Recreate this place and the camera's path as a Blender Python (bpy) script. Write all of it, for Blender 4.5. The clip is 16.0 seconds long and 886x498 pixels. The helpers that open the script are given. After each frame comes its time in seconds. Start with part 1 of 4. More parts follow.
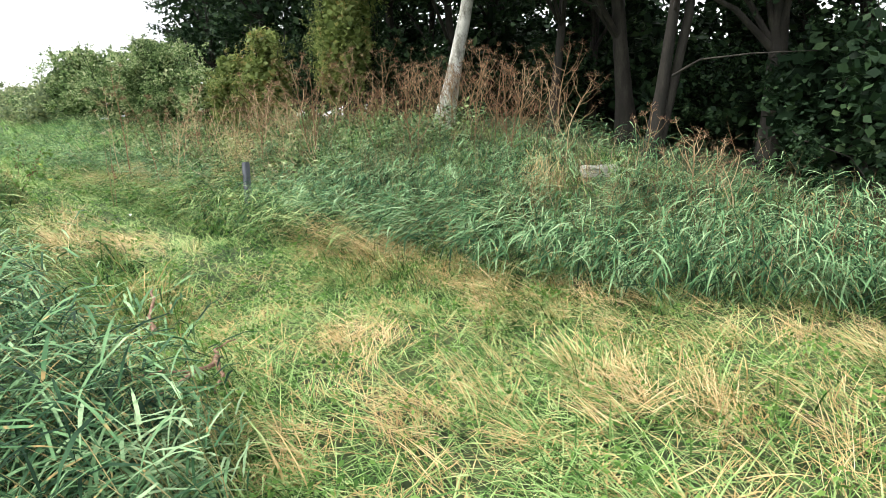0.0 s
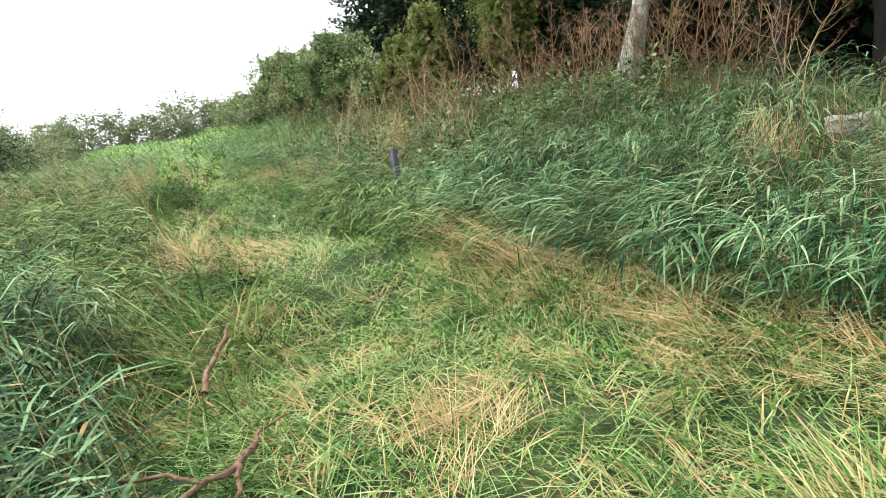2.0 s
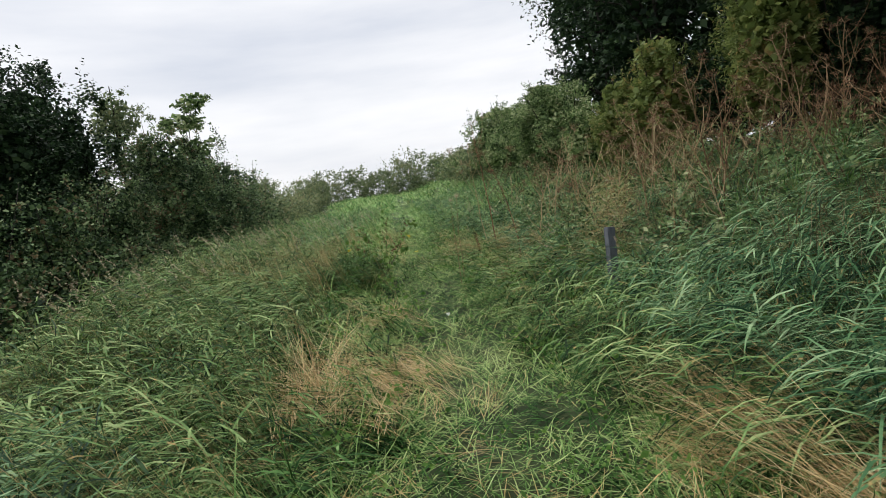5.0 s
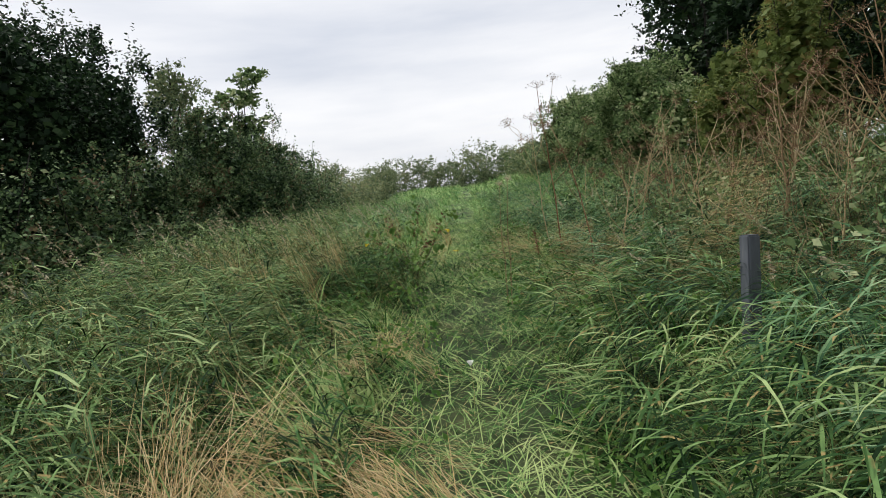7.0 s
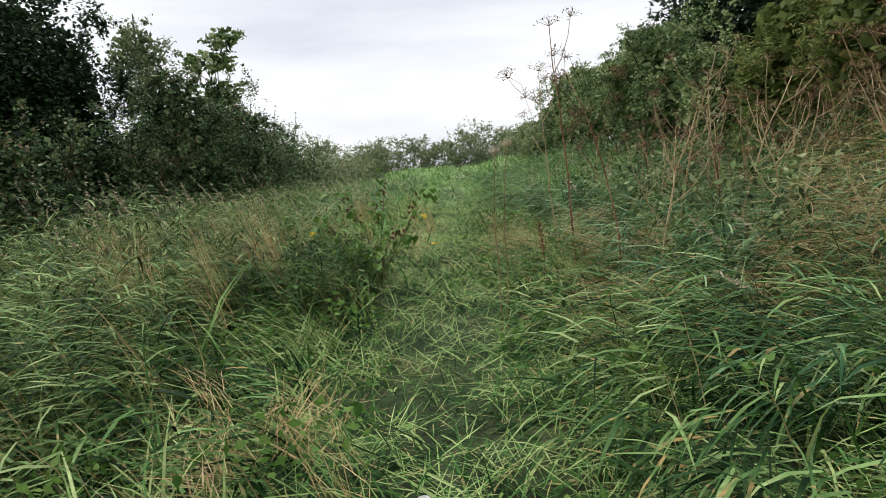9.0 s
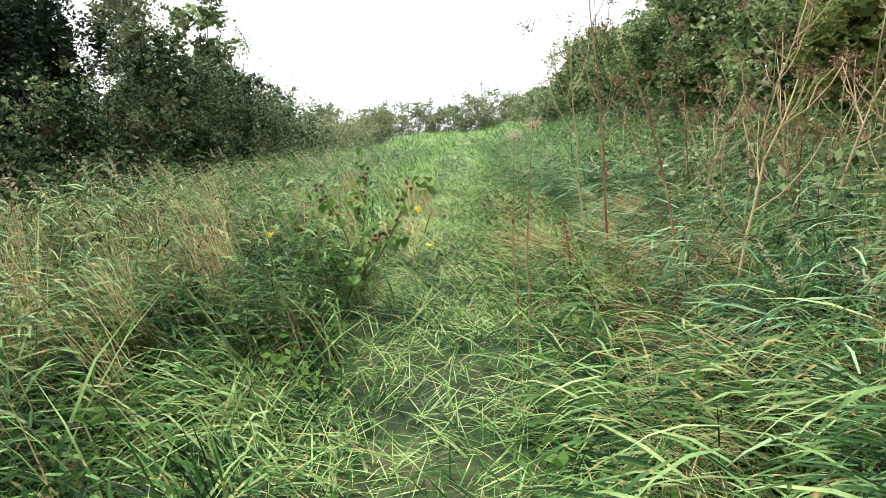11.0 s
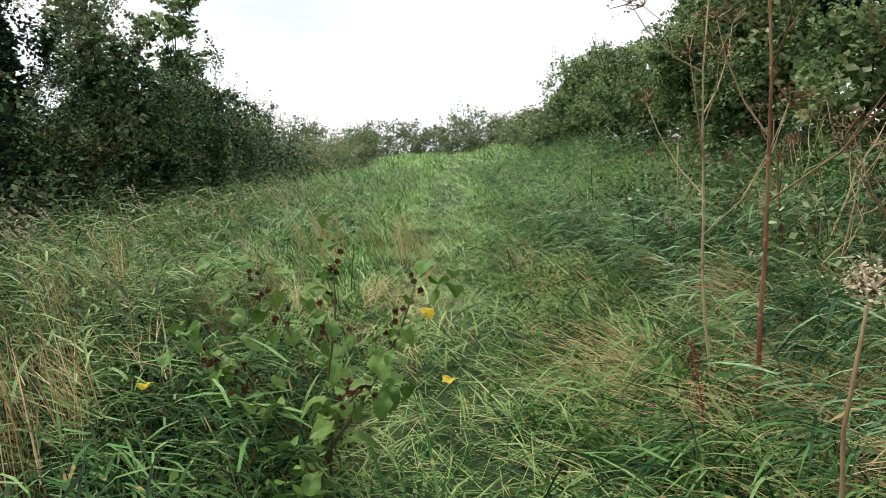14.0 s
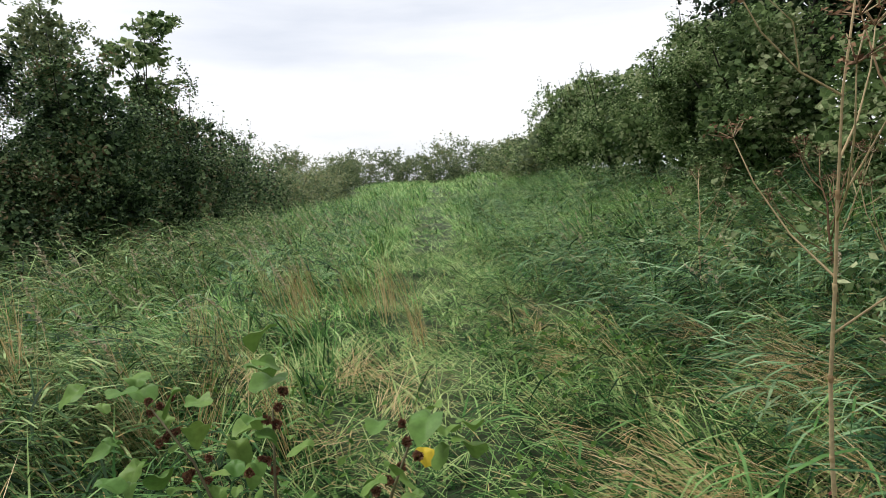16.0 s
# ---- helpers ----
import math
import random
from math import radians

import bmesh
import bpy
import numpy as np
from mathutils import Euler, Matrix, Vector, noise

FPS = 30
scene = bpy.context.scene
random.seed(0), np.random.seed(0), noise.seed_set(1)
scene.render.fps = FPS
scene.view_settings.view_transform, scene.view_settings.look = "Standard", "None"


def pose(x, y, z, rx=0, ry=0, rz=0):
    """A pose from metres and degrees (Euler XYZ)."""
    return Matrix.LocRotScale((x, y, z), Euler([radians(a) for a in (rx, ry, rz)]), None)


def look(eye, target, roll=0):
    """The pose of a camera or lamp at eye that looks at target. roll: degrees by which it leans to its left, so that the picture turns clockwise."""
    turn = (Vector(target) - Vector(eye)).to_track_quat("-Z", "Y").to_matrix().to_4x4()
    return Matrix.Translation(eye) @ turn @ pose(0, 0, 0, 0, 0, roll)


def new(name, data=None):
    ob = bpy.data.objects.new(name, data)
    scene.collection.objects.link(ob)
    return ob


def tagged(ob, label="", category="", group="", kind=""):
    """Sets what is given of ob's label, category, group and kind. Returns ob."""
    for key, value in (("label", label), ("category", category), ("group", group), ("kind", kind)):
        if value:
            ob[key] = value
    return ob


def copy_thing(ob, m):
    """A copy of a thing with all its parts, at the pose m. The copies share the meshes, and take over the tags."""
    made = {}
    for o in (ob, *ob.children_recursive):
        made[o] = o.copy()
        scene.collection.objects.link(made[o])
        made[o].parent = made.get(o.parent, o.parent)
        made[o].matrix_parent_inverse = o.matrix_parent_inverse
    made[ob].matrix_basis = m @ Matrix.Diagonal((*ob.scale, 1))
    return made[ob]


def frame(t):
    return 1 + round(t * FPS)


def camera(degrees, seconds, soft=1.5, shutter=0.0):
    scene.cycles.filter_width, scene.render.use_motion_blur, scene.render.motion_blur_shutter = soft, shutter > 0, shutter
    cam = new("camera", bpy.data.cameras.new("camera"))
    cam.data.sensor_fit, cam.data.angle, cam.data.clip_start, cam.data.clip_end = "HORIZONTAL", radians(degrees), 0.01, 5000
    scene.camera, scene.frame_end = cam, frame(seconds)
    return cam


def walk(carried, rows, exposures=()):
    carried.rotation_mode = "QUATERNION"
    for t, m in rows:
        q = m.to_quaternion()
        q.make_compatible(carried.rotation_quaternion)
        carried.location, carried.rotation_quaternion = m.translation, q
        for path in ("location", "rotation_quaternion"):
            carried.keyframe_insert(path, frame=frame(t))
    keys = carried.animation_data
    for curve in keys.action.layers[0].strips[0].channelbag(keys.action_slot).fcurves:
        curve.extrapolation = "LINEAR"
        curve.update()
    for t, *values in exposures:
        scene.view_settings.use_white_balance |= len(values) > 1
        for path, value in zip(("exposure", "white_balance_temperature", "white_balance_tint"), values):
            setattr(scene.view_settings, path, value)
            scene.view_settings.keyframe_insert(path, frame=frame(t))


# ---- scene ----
cam = camera(74.1, 16.0, soft=0.65)
PATH = [
    (0, (0.325, 0.741, 1.47), (0.166, 2.687, 1.035), -1.4),
    (0.5, (0.34, 1.157, 1.47), (0.097, 3.086, 1.0), -2.7),
    (1, (0.367, 1.516, 1.482), (-0.094, 3.401, 1.0), -4.2),
    (1.5, (0.343, 1.822, 1.496), (-0.273, 3.66, 1.004), -5.1),
    (2, (0.406, 2.251, 1.376), (-0.388, 4.025, 0.905), -7.7),
    (2.5, (0.228, 2.658, 1.43), (-0.675, 4.395, 1.02), -7.8),
    (3, (0.022, 2.996, 1.472), (-1.041, 4.658, 1.145), -8.7),
    (3.5, (-0.089, 3.251, 1.501), (-1.258, 4.845, 1.201), -9.3),
    (4, (-0.098, 3.611, 1.467), (-1.315, 5.178, 1.214), -9.9),
    (4.5, (-0.241, 3.908, 1.499), (-1.502, 5.44, 1.247), -9.4),
    (5, (-0.425, 4.003, 1.549), (-1.812, 5.428, 1.342), -8.7),
    (5.2, (-0.501, 4.03, 1.561), (-1.936, 5.406, 1.349), -8.6),
    (7.3, (-1.99, 6.037, 1.35), (-3.535, 7.291, 1.15), -5.8),
    (7.5, (-2.117, 6.187, 1.351), (-3.656, 7.447, 1.145), -5.4),
    (8, (-2.482, 6.513, 1.355), (-4.012, 7.781, 1.13), -4.9),
    (8.5, (-2.745, 6.726, 1.296), (-4.281, 7.983, 1.05), -4.7),
    (9, (-3.059, 7.035, 1.272), (-4.583, 8.303, 1.006), -4.4),
    (9.2, (-3.144, 7.12, 1.256), (-4.655, 8.4, 0.977), -4.3),
    (11.3, (-4.121, 7.966, 1.448), (-5.64, 9.207, 1.059), -3.3),
    (11.5, (-4.241, 8.03, 1.493), (-5.752, 9.289, 1.127), -3.0),
    (12, (-4.601, 8.28, 1.591), (-6.11, 9.547, 1.248), -3.0),
    (12.5, (-5.0, 8.645, 1.621), (-6.512, 9.91, 1.285), -2.9),
    (13, (-5.227, 8.79, 1.578), (-6.726, 10.072, 1.253), -2.5),
    (13.5, (-5.443, 8.886, 1.559), (-6.939, 10.175, 1.243), -2.3),
    (14, (-5.579, 8.965, 1.534), (-7.072, 10.257, 1.216), -2.7),
    (14.5, (-5.785, 9.166, 1.504), (-7.263, 10.476, 1.188), -2.8),
    (15, (-5.909, 9.24, 1.525), (-7.379, 10.564, 1.233), -2.7),
    (15.5, (-6.186, 9.403, 1.615), (-7.647, 10.744, 1.352), -2.8),
    (16, (-6.29, 9.512, 1.64), (-7.751, 10.859, 1.411), -2.9),
]
walk(cam, [(t, look(eye, target, roll)) for t, eye, target, roll in PATH], [(0, 1.24), (2, 1.02), (3.5, 0.6), (4, 0.25), (4.5, 0.12), (5, -0.02), (8, -0.05), (9.2, 0.13), (11.3, 1.04), (12, 0.98), (12.5, 0.78), (14, 0.33), (15, 0.22), (16, 0.14)])

# ---- exposure of the clip's camera is keyed with the walk above ----
# ---- world and sun: a bright overcast sky ----
SUN_ELEVATION, SUN_AZIMUTH = radians(56), radians(255)
world = bpy.data.worlds.new("overcast_sky")
scene.world = world
world.use_nodes = True
wn, wl = world.node_tree.nodes, world.node_tree.links
wn.clear()
sky = wn.new("ShaderNodeTexSky")
sky.sky_type, sky.sun_disc = "NISHITA", False
sky.sun_elevation, sky.sun_rotation = SUN_ELEVATION, SUN_AZIMUTH
sky.air_density, sky.dust_density = 1.0, 3.0
coord = wn.new("ShaderNodeTexCoord")
squash = wn.new("ShaderNodeMapping")
squash.inputs["Scale"].default_value = (1.0, 1.0, 5.5)
wl.new(coord.outputs["Generated"], squash.inputs["Vector"])
cloud_noise = wn.new("ShaderNodeTexNoise")
cloud_noise.inputs["Scale"].default_value = 1.7
cloud_noise.inputs["Detail"].default_value = 6.0
cloud_noise.inputs["Roughness"].default_value = 0.5
wl.new(squash.outputs["Vector"], cloud_noise.inputs["Vector"])
cloud_ramp = wn.new("ShaderNodeValToRGB")
cloud_ramp.color_ramp.elements[0].position = 0.3
cloud_ramp.color_ramp.elements[0].color = (7.6, 8.0, 8.9, 1)
cloud_ramp.color_ramp.elements[1].position = 0.62
cloud_ramp.color_ramp.elements[1].color = (11.0, 11.0, 11.2, 1)
wl.new(cloud_noise.outputs["Fac"], cloud_ramp.inputs["Fac"])
cover = wn.new("ShaderNodeMixRGB")
cover.inputs["Fac"].default_value = 0.9
wl.new(sky.outputs["Color"], cover.inputs["Color1"])
wl.new(cloud_ramp.outputs["Color"], cover.inputs["Color2"])
background = wn.new("ShaderNodeBackground")
background.inputs["Strength"].default_value = 0.1
wl.new(cover.outputs["Color"], background.inputs["Color"])
world_out = wn.new("ShaderNodeOutputWorld")
wl.new(background.outputs["Background"], world_out.inputs["Surface"])

sun_data = bpy.data.lights.new("sun", "SUN")
sun_data.energy, sun_data.angle, sun_data.color = 2.3, radians(10), (1.0, 0.96, 0.9)
sun = new("sun", sun_data)
sun.matrix_world = look((0, 0, 60), (0 - 40 * math.sin(SUN_AZIMUTH), 0 - 40 * math.cos(SUN_AZIMUTH), 60 - 40 * math.tan(SUN_ELEVATION)))


# ---- materials ----
def shader(name):
    m = bpy.data.materials.new(name)
    m.use_nodes = True
    nodes, links = m.node_tree.nodes, m.node_tree.links
    return m, nodes, links, nodes["Principled BSDF"], nodes["Material Output"]


def ramp_node(nodes, stops):
    r = nodes.new("ShaderNodeValToRGB")
    e = r.color_ramp.elements
    while len(e) < len(stops):
        e.new(0.5)
    for k, (p, c) in enumerate(stops):
        e[k].position, e[k].color = p, (*c, 1)
    return r


def noise_node(nodes, links, scale, detail=3.0, vector=None):
    n = nodes.new("ShaderNodeTexNoise")
    n.inputs["Scale"].default_value, n.inputs["Detail"].default_value = scale, detail
    if vector is not None:
        links.new(vector, n.inputs["Vector"])
    return n


def math_node(nodes, links, op, a, b, clamp=False):
    n = nodes.new("ShaderNodeMath")
    n.operation, n.use_clamp = op, clamp
    for k, val in enumerate((a, b)):
        if isinstance(val, (int, float)):
            n.inputs[k].default_value = val
        else:
            links.new(val, n.inputs[k])
    return n.outputs[0]


def foliage(name, stops, patch=0.25, patch_scale=1.2, rough=0.6, translucent=0.35, gloss=0.16):
    """Leaves and blades: the hue varies from piece to piece and, more slowly, from place to place."""
    m, nodes, links, bsdf, out = shader(name)
    geo = nodes.new("ShaderNodeNewGeometry")
    n = noise_node(nodes, links, patch_scale, 3, geo.outputs["Position"])
    shift = math_node(nodes, links, "MULTIPLY", math_node(nodes, links, "SUBTRACT", n.outputs["Fac"], 0.5), 4 * patch)
    fac = math_node(nodes, links, "ADD", geo.outputs["Random Per Island"], shift, True)
    r = ramp_node(nodes, stops)
    links.new(fac, r.inputs["Fac"])
    fine = noise_node(nodes, links, 60, 2, geo.outputs["Position"])
    hsv = nodes.new("ShaderNodeHueSaturation")
    links.new(r.outputs["Color"], hsv.inputs["Color"])
    links.new(math_node(nodes, links, "ADD", math_node(nodes, links, "MULTIPLY", fine.outputs["Fac"], 0.7), 0.65), hsv.inputs["Value"])
    links.new(hsv.outputs["Color"], bsdf.inputs["Base Color"])
    bsdf.inputs["Roughness"].default_value = rough
    bsdf.inputs["Specular IOR Level"].default_value = gloss
    if translucent:
        tr = nodes.new("ShaderNodeBsdfTranslucent")
        links.new(hsv.outputs["Color"], tr.inputs["Color"])
        mix = nodes.new("ShaderNodeMixShader")
        mix.inputs["Fac"].default_value = translucent
        links.new(bsdf.outputs["BSDF"], mix.inputs[1])
        links.new(tr.outputs["BSDF"], mix.inputs[2])
        links.new(mix.outputs["Shader"], out.inputs["Surface"])
    return m


def rough_surface(name, stops, scale=8.0, rough=0.85, bump=0.4, stretch=(1, 1, 1), fine=60.0):
    """Bark, soil, weathered wood and concrete: two scales of colour and a relief."""
    m, nodes, links, bsdf, out = shader(name)
    tc = nodes.new("ShaderNodeTexCoord")
    mp = nodes.new("ShaderNodeMapping")
    mp.inputs["Scale"].default_value = stretch
    links.new(tc.outputs["Object"], mp.inputs["Vector"])
    a = noise_node(nodes, links, scale, 6, mp.outputs["Vector"])
    b = noise_node(nodes, links, fine, 4, mp.outputs["Vector"])
    both = math_node(nodes, links, "ADD", math_node(nodes, links, "MULTIPLY", a.outputs["Fac"], 0.75), math_node(nodes, links, "MULTIPLY", b.outputs["Fac"], 0.25))
    r = ramp_node(nodes, stops)
    links.new(both, r.inputs["Fac"])
    links.new(r.outputs["Color"], bsdf.inputs["Base Color"])
    bsdf.inputs["Roughness"].default_value = rough
    bm_ = nodes.new("ShaderNodeBump")
    bm_.inputs["Strength"].default_value, bm_.inputs["Distance"].default_value = bump, 0.02
    links.new(both, bm_.inputs["Height"])
    links.new(bm_.outputs["Normal"], bsdf.inputs["Normal"])
    return m


G1, G2, G3, G4 = (0.03, 0.075, 0.018), (0.12, 0.24, 0.062), (0.27, 0.42, 0.145), (0.44, 0.55, 0.24)
STRAW1, STRAW2, STRAW3 = (0.4, 0.28, 0.115), (0.6, 0.45, 0.22), (0.76, 0.61, 0.36)
M_LAWN = foliage("meadow_grass_blade", [(0.0, G1), (0.28, G2), (0.55, G3), (0.76, G4), (0.87, STRAW1), (1.0, STRAW2)], 0.46, 2.6, 0.6, 0.16, 0.08)
M_TALL = foliage("tall_grass_blade", [(0.0, (0.024, 0.075, 0.016)), (0.3, (0.11, 0.265, 0.065)), (0.47, (0.18, 0.38, 0.1)), (0.5, STRAW2), (0.54, (0.21, 0.43, 0.12)), (0.85, (0.44, 0.63, 0.25)), (1.0, (0.54, 0.66, 0.31))], 0.5, 1.9, 0.6, 0.14, 0.08)
# Darker copy of the tall grass: shade between near blades is in the colour.
M_WAY = foliage("shaded_wayside_blade", [(0.0, (0.008, 0.03, 0.007)), (0.3, (0.045, 0.13, 0.03)), (0.47, (0.1, 0.235, 0.06)), (0.5, STRAW2), (0.54, (0.14, 0.275, 0.075)), (0.82, (0.34, 0.48, 0.17)), (1.0, (0.46, 0.56, 0.235))], 0.5, 1.9, 0.6, 0.1, 0.08)
M_REED = foliage("reed_leaf", [(0.0, (0.008, 0.028, 0.012)), (0.3, (0.034, 0.092, 0.038)), (0.48, (0.075, 0.168, 0.07)), (0.5, STRAW1), (0.525, (0.083, 0.183, 0.076)), (0.8, (0.17, 0.3, 0.138)), (1.0, (0.3, 0.43, 0.23))], 0.5, 2.3, 0.6, 0.12, 0.1)
M_REEDMIX = foliage("yellowing_reed_leaf", [(0.0, (0.009, 0.028, 0.008)), (0.3, (0.038, 0.093, 0.028)), (0.47, (0.085, 0.17, 0.052)), (0.5, STRAW1), (0.535, (0.1, 0.19, 0.06)), (0.8, (0.2, 0.32, 0.11)), (1.0, (0.35, 0.45, 0.19))], 0.5, 2.3, 0.6, 0.12, 0.08)
# Greener reed leaf; the shade among the stems is put into its colour.
M_REEDGREEN = foliage("shaded_green_reed_leaf", [(0.0, (0.007, 0.024, 0.006)), (0.3, (0.024, 0.07, 0.018)), (0.48, (0.05, 0.125, 0.032)), (0.5, STRAW1), (0.52, (0.058, 0.14, 0.037)), (0.8, (0.12, 0.245, 0.072)), (1.0, (0.22, 0.35, 0.125))], 0.5, 2.3, 0.6, 0.12, 0.08)
M_STEM = foliage("reed_stem", [(0.0, (0.14, 0.17, 0.06)), (0.6, (0.25, 0.24, 0.1)), (1.0, STRAW2)], 0.15, 1.0, 0.5, 0.1)
M_STRAW = foliage("dry_straw", [(0.0, (0.33, 0.23, 0.105)), (0.25, STRAW1), (0.55, STRAW2), (0.85, STRAW3), (1.0, (0.52, 0.4, 0.21))], 0.3, 2.6, 0.6, 0.2)
M_DEAD = foliage("dead_umbellifer_stem", [(0.0, (0.075, 0.042, 0.024)), (0.45, (0.17, 0.105, 0.056)), (0.8, (0.32, 0.225, 0.125)), (1.0, (0.5, 0.4, 0.25))], 0.35, 0.8, 0.65, 0.0)
M_DEADRED = rough_surface("red_umbellifer_stem", [(0.3, (0.13, 0.04, 0.025)), (0.48, (0.25, 0.1, 0.055)), (0.58, (0.34, 0.19, 0.1)), (0.75, (0.5, 0.36, 0.21))], 14, 0.7, 0.4, (1, 1, 0.25))
M_TAN = foliage("bleached_stalk", [(0.0, (0.26, 0.17, 0.085)), (0.5, (0.42, 0.31, 0.17)), (1.0, (0.6, 0.5, 0.32))], 0.2, 0.8, 0.65, 0.0)
M_SEED = foliage("dry_seed_head", [(0.0, (0.075, 0.034, 0.022)), (0.5, (0.165, 0.085, 0.05)), (1.0, (0.31, 0.19, 0.11))], 0.35, 1.0, 0.8, 0.1)
M_PALE = foliage("pale_seed_head", [(0.0, (0.45, 0.35, 0.24)), (1.0, (0.75, 0.65, 0.5))], 0.1, 1.0, 0.8, 0.2)
M_PANICLE = foliage("grass_panicle", [(0.0, (0.34, 0.27, 0.18)), (0.6, (0.5, 0.42, 0.29)), (1.0, (0.64, 0.57, 0.43))], 0.15, 1.0, 0.8, 0.3)
# Dark leaf: shade of wood and thicket is put into its colour.
M_DARKLEAF = foliage("shade_dark_tree_leaf", [(0.0, (0.008, 0.02, 0.009)), (0.5, (0.019, 0.042, 0.018)), (0.85, (0.038, 0.075, 0.03)), (1.0, (0.07, 0.115, 0.048))], 0.25, 0.8, 0.6, 0.12, 0.15)
M_BUSHLEAF = foliage("bush_leaf", [(0.0, (0.035, 0.062, 0.024)), (0.4, (0.115, 0.185, 0.068)), (0.8, (0.27, 0.37, 0.155)), (1.0, (0.46, 0.51, 0.28))], 0.5, 1.3, 0.6, 0.35, 0.12)
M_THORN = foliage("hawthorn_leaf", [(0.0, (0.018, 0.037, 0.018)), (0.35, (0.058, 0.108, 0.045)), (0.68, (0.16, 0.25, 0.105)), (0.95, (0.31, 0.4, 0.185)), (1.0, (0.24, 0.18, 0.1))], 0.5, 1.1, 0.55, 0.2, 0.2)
M_WILLOW = foliage("willow_leaf", [(0.0, (0.09, 0.125, 0.035)), (0.5, (0.18, 0.235, 0.07)), (0.9, (0.29, 0.33, 0.115)), (1.0, (0.36, 0.28, 0.11))], 0.35, 1.3, 0.5, 0.35)
# Paler leaf: the haze of distance is mixed into its colour.
M_FARLEAF = foliage("hazed_far_leaf", [(0.0, (0.1, 0.14, 0.075)), (0.5, (0.18, 0.23, 0.115)), (0.9, (0.27, 0.32, 0.15)), (1.0, (0.33, 0.32, 0.18))], 0.35, 0.16, 0.6, 0.35)
# Dark bark, lowered further so trunks carry the canopy's shade in their colour.
M_BARK = rough_surface("shade_dark_bark", [(0.3, (0.009, 0.008, 0.006)), (0.5, (0.023, 0.02, 0.015)), (0.7, (0.055, 0.05, 0.037))], 7, 0.9, 0.9, (1, 1, 0.25))
M_BIRCH = rough_surface("lichened_pale_bark", [(0.34, (0.07, 0.065, 0.05)), (0.43, (0.24, 0.235, 0.195)), (0.54, (0.5, 0.5, 0.44)), (0.7, (0.66, 0.65, 0.6))], 6, 0.85, 0.9, (1, 1, 0.55))
M_GROUND = rough_surface("thatch_and_soil", [(0.3, (0.016, 0.024, 0.008)), (0.5, (0.036, 0.056, 0.018)), (0.62, (0.075, 0.095, 0.034)), (0.75, (0.16, 0.14, 0.065))], 1.6, 0.95, 0.8, (1, 1, 1), 22)
M_POST = rough_surface("weathered_grey_post", [(0.3, (0.055, 0.062, 0.075)), (0.55, (0.1, 0.11, 0.13)), (0.75, (0.17, 0.18, 0.2))], 14, 0.7, 0.35, (1, 1, 0.2))
M_CONCRETE = rough_surface("pale_concrete", [(0.3, (0.3, 0.28, 0.25)), (0.5, (0.48, 0.46, 0.42)), (0.7, (0.62, 0.6, 0.56))], 9, 0.9, 0.5)
M_TWIG = rough_surface("dead_branch_bark", [(0.3, (0.07, 0.04, 0.025)), (0.5, (0.2, 0.115, 0.075)), (0.62, (0.3, 0.19, 0.125)), (0.75, (0.46, 0.35, 0.25))], 22, 0.9, 1.0, (1, 1, 1), 120)
M_BURLEAF = foliage("burdock_leaf", [(0.0, (0.03, 0.08, 0.02)), (0.45, (0.09, 0.19, 0.042)), (0.78, (0.2, 0.3, 0.07)), (0.92, (0.46, 0.35, 0.055)), (1.0, (0.2, 0.1, 0.04))], 0.2, 3.0, 0.5, 0.2, 0.15)
M_WEED = foliage("weed_leaf", [(0.0, (0.05, 0.12, 0.025)), (0.6, (0.12, 0.24, 0.05)), (1.0, (0.2, 0.33, 0.08))], 0.2, 1.5)
M_BUR = foliage("burdock_bur", [(0.0, (0.08, 0.035, 0.025)), (0.6, (0.2, 0.09, 0.055)), (1.0, (0.36, 0.2, 0.11))], 0.1, 1.0, 0.85, 0.0)
M_BURSTEM = rough_surface("burdock_stem", [(0.3, (0.09, 0.06, 0.035)), (0.55, (0.14, 0.13, 0.055)), (0.75, (0.2, 0.13, 0.08))], 8, 0.6, 0.3)
M_DOCK = foliage("dock_seed", [(0.0, (0.09, 0.025, 0.02)), (0.6, (0.2, 0.06, 0.05)), (1.0, (0.3, 0.12, 0.08))], 0.1, 1.0, 0.8, 0.1)
M_PETAL = foliage("white_petal", [(0.0, (0.7, 0.7, 0.7)), (1.0, (0.85, 0.85, 0.83))], 0.05, 1.0, 0.5, 0.3)
M_YELLOW = foliage("yellow_leaf", [(0.0, (0.55, 0.42, 0.03)), (1.0, (0.7, 0.52, 0.05))], 0.05, 1.0, 0.5, 0.3)

# ---- geometry helpers ----
# The place is laid out along the embankment: s runs along the trodden way, w across it to the wooded side.
US, VS = np.array((-0.7431, 0.6691)), np.array((0.6691, 0.7431))
WIND = math.atan2(-0.62, -0.78)


def xy(s, w):
    s, w = np.asarray(s, float), np.asarray(w, float)
    return np.stack([US[0] * s + VS[0] * w, US[1] * s + VS[1] * w], -1)


def ease(t):
    t = np.clip(t, 0, 1)
    return t * t * (3 - 2 * t)


def way_w(s):
    return np.interp(s, (-3, 0.25, 1.6, 3, 5.7, 8.5, 11, 20, 60), (0.1, 0.77, 2.13, 2.69, 3.18, 3.13, 2.86, 2.9, 3.0))


def bank_w(s):
    return np.interp(s, (-10, 1.2, 3, 4.7, 7.4, 9, 14, 20, 60), (8.0, 5.9, 5.0, 4.5, 4.6, 4.7, 4.7, 4.6, 5.0))


def edge_w(s):
    return np.interp(s, (-10, 1, 5, 10, 14, 60), (-3.0, -1.6, -0.5, -0.6, -1.4, -1.6))


